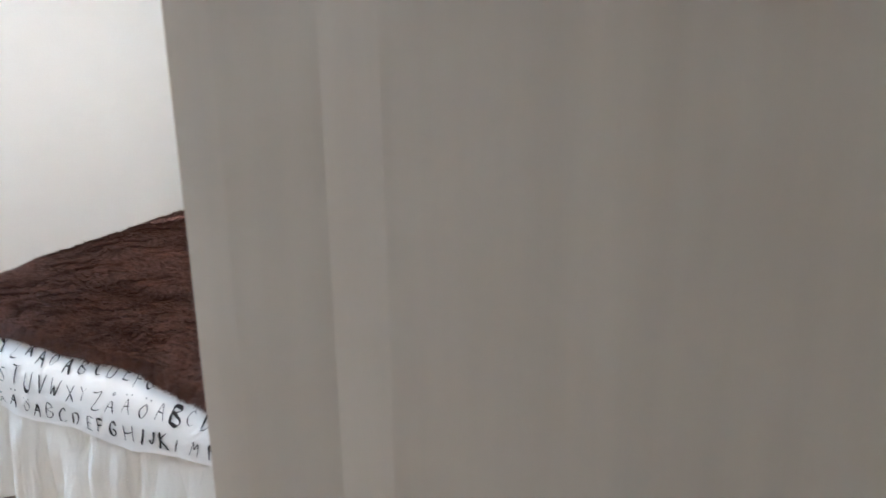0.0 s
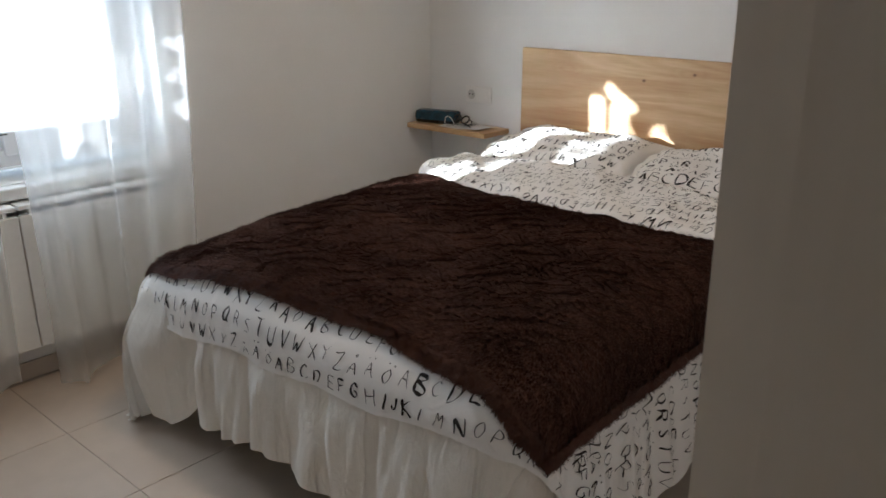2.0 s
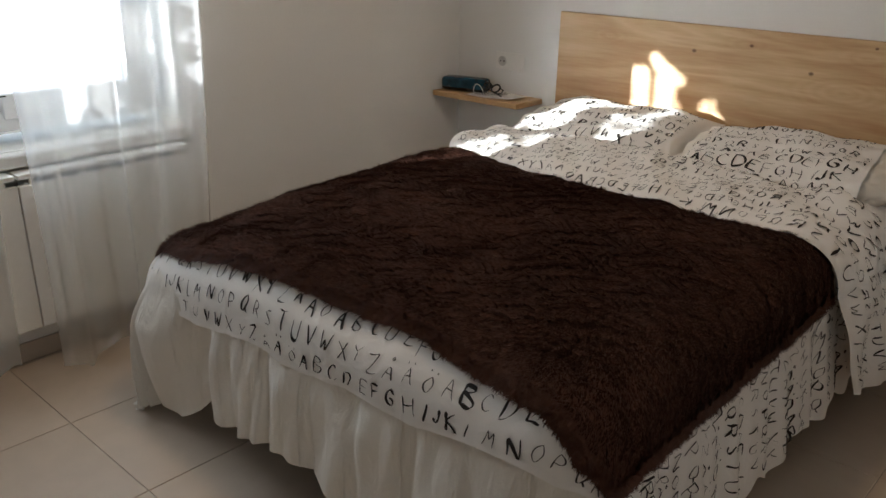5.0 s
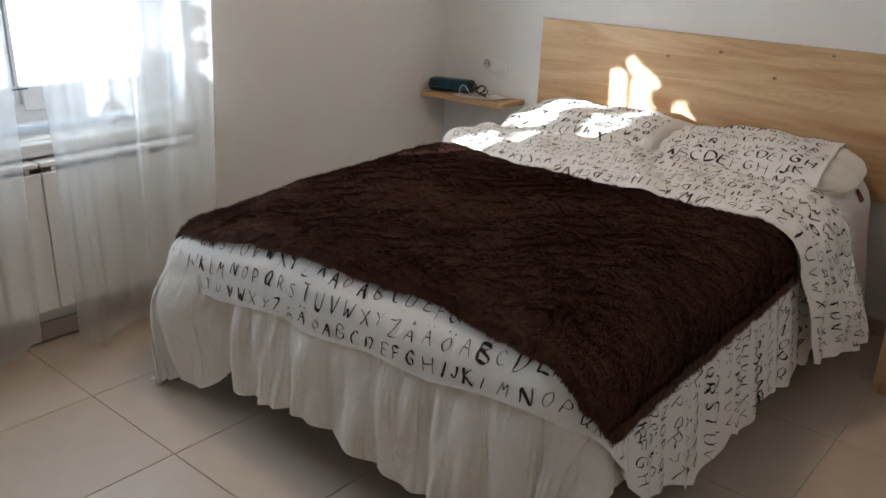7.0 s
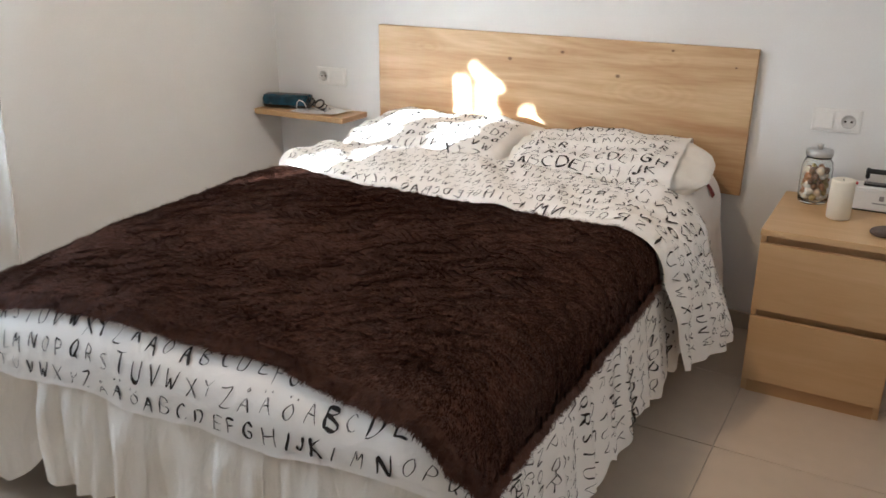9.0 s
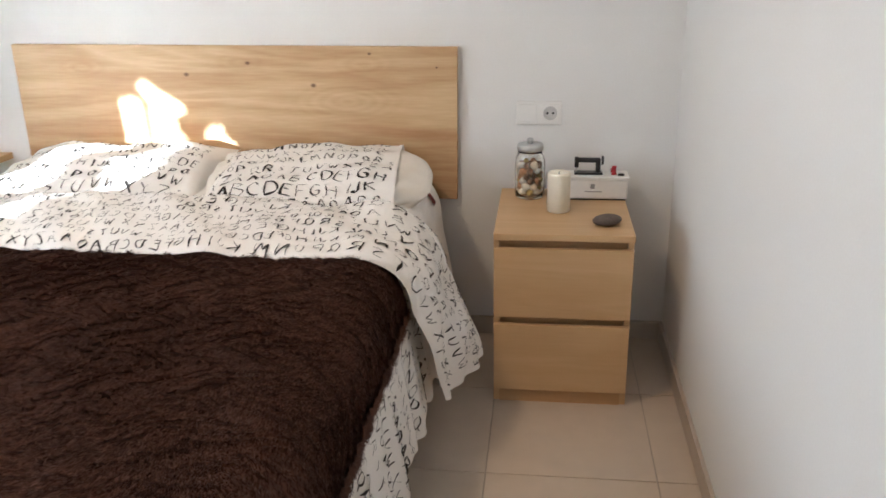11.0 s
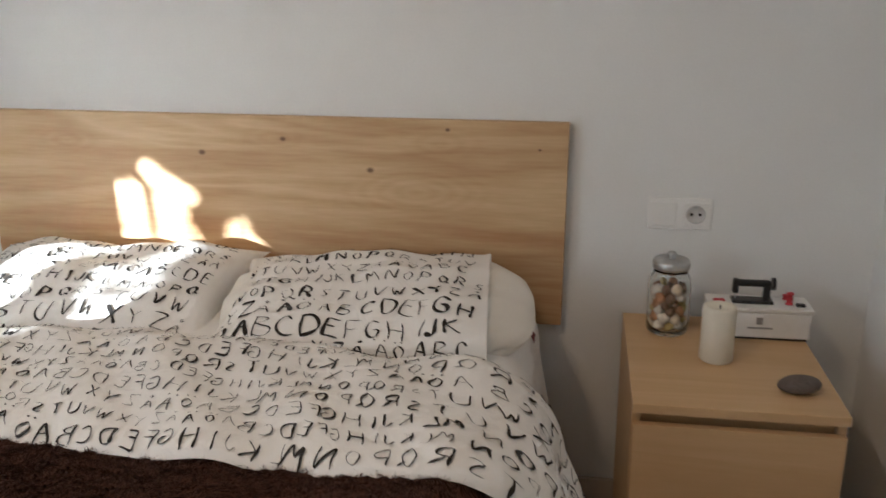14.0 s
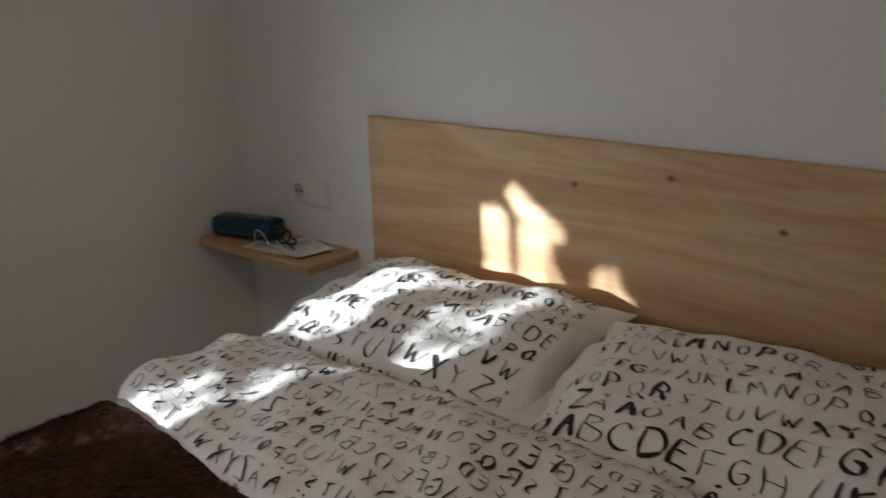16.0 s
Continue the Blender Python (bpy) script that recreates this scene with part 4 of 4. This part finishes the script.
for x, y, r, w, d, z in ((-2.545, -0.10, 8, 0.20, 0.13, 0.6555), (-2.475, -0.085, -14, 0.16, 0.12, 0.6585)):
    lf = thing("leaflet", (x, y, z), "folded white printed paper leaflet on the wall shelf", "paper", "papers on the shelf")
    u, v = np.meshgrid(np.linspace(-w / 2, w / 2, 12), np.linspace(-d / 2, d / 2, 8))
    zz = 0.004 * (u / w * 2) ** 2 + 0.001 * np.sin(v * 50)
    o = new("sheet", grid_mesh("sheet", np.stack([u, v, zz + 0.001], -1), PAPER))
    o.parent = lf
    for k in range(7):
        ln = 0.7 * w * (0.6 + 0.4 * ((k * 37) % 10) / 10)
        b = part("text_line", box(bmesh.new(), -w * 0.4, -w * 0.4 + ln * 0.5, -d * 0.36 + k * d * 0.11, -d * 0.36 + k * d * 0.11 + 0.003, 0.004, 0.0046), PRINTG, lf)
    lf.rotation_euler = (0, 0, radians(r))

# ---- skirting ----
bb = thing("baseboard", (0, 0, 0), "low beige tile skirting along the walls", "baseboard", kind="structure")
for x0, x1, y0, y1 in ((XL, XR - 0.012, -0.012, 0.0), (XR - 0.012, XR, JY + 0.07, 0.0), (XL, XL + 0.012, YB, -0.012), (XL + 0.012, XR, YB, YB + 0.012)):
    part("skirting", box(bmesh.new(), x0, x1, y0, y1, 0.0, 0.066, 0.002), SKIRT, bb)

# ---- tree outside, added out of view to dapple the sun ----
BARK = surface("tree_bark", (0.16, 0.12, 0.09), 0.9, grain=40, spread=0.4, bump=0.6, depth=0.01)
LEAF = surface("green_leaf", (0.06, 0.09, 0.03), 0.6, grain=60, spread=0.4)
tree = thing("tree", (-4.6, -2.85, -0.4), "unseen leafy tree added outside to dapple the sun", "tree")
rng = np.random.default_rng(21)


def limb(pts, r0, r1):
    n = len(pts)
    rows = []
    for i, p in enumerate(pts):
        r = r0 + (r1 - r0) * i / (n - 1)
        rows.append([(p[0] + r * np.cos(a), p[1] + r * np.sin(a), p[2]) for a in np.linspace(0, 2 * np.pi, 10, endpoint=False)])
    return np.array(rows)


o = new("trunk", grid_mesh("trunk", limb([(0, 0, 0), (0.03, 0.02, 0.5), (0.0, 0.06, 1.0), (0.05, 0.1, 1.5), (0.1, 0.15, 2.2)], 0.09, 0.04), BARK, closed_u=True))
o.parent = tree
for k in range(7):
    e = (rng.uniform(-0.5, 0.6), rng.uniform(-0.3, 0.3), rng.uniform(1.8, 3.0))
    o = new("limb", grid_mesh("limb", limb([(0.03, 0.08, 1.2 + 0.1 * k), (e[0] * 0.4, e[1] * 0.4, 1.5 + 0.1 * k), e], 0.03, 0.008), BARK, closed_u=True))
    o.parent = tree


def sun_gap(x, z):
    """Gaps cut in the crown to shape the sun patches, as thrown on the headboard wall."""
    if z < 0.60:
        band = -1.465 - 0.07 * (0.45 < z < 0.53) < x < -1.345 and 0.39 < z
        spot = -1.86 < x < -1.66 and z > 0.55
        return (band or spot) and math.sin(z * 70 + x * 16) > -0.85
    if z < 0.645:
        slope = (z - 0.60) * 2.2
        return (-1.465 - slope < x < -1.36 - slope or -1.90 < x < -1.66) and math.sin(z * 60 + x * 16) > -0.8
    stem = abs(x + 1.848 - (0.865 - z) * 0.06) < 0.036 and z < 0.87 - 0.8 * abs(x + 1.85)
    trunk = -1.775 < x < -1.690 and z < 0.83
    flame = abs(z - 0.850 + 0.73 * (x + 1.73)) < 0.030 and -1.80 < x < -1.655
    thin = abs(x + 1.664) < 0.010 and z < 0.74
    small = abs(x + 1.556) < 0.026 and z < 0.77 and abs(z - 0.685) > 0.010
    wedge = -1.527 < x < -1.452 and z < 0.735 - 0.95 * (x + 1.527)
    slit = abs(x + 1.913 - (0.90 - z) * 0.3) < 0.009 and 0.86 < z < 0.95
    return stem or trunk or flame or thin or small or wedge or slit


quads = []


def leaves(n, x0, x1, z0, z1, r0, r1):
    got = 0
    facing = SUN_WAY.to_track_quat("Z", "Y").to_matrix()
    while got < n:
        x, z = rng.uniform(x0, x1), rng.uniform(z0, z1)
        r = rng.uniform(r0, r1)
        if any(sun_gap(x + dx * r, z + dz * r) for dx, dz in ((0, 0), (0.6, 0), (-0.6, 0), (0, 0.6), (0, -0.6))):
            continue
        p = Vector((x, -0.03, z)) - SUN_WAY * (max(3.3, (x + 3.25) / 0.54) + rng.uniform(0, 0.5))
        m = facing @ Euler((rng.normal(0, 0.5), rng.normal(0, 0.5), rng.uniform(0, 6.28))).to_matrix()
        quads.append([tuple(p - tree.location + m @ Vector(c)) for c in ((-r, 0, 0), (0, -r * 0.65, 0.003), (r, 0, 0), (0, r * 0.65, 0.003))])
        got += 1


# leaves block the sun everywhere except in the chosen patches
leaves(15000, -2.15, -1.30, 0.34, 1.08, 0.011, 0.018)
leaves(15000, -3.4, -0.3, 0.2, 2.9, 0.04, 0.07)
leaves(9000, -2.5, -0.9, 0.95, 2.3, 0.03, 0.05)
q = np.array(quads).reshape(-1, 3)
me = bpy.data.meshes.new("crown")
me.from_pydata(q.tolist(), [], np.arange(len(q)).reshape(-1, 4).tolist())
me.materials.append(LEAF)
o = new("crown", me)
o.parent = tree
tagged(o, kind="stuff")

# ---- tiles ----
TS = 0.45
tile_me = mesh_of(box(bmesh.new(), -TS / 2 + 0.0015, TS / 2 - 0.0015, -TS / 2 + 0.0015, TS / 2 - 0.0015, -0.008, 0.0, 0.001, 1), "tile", TILE)
for i in range(-3, 8):
    for j in range(-4, 6):
        x, y = -1.915 + TS * (i + 0.5), -2.205 + TS * (j + 0.5)
        if XL - 0.2 < x < 1.5 and YB - 0.2 < y < 0.15:
            o = new("tile", tile_me)
            o.location, o.parent = (x, y, 0.0), floor
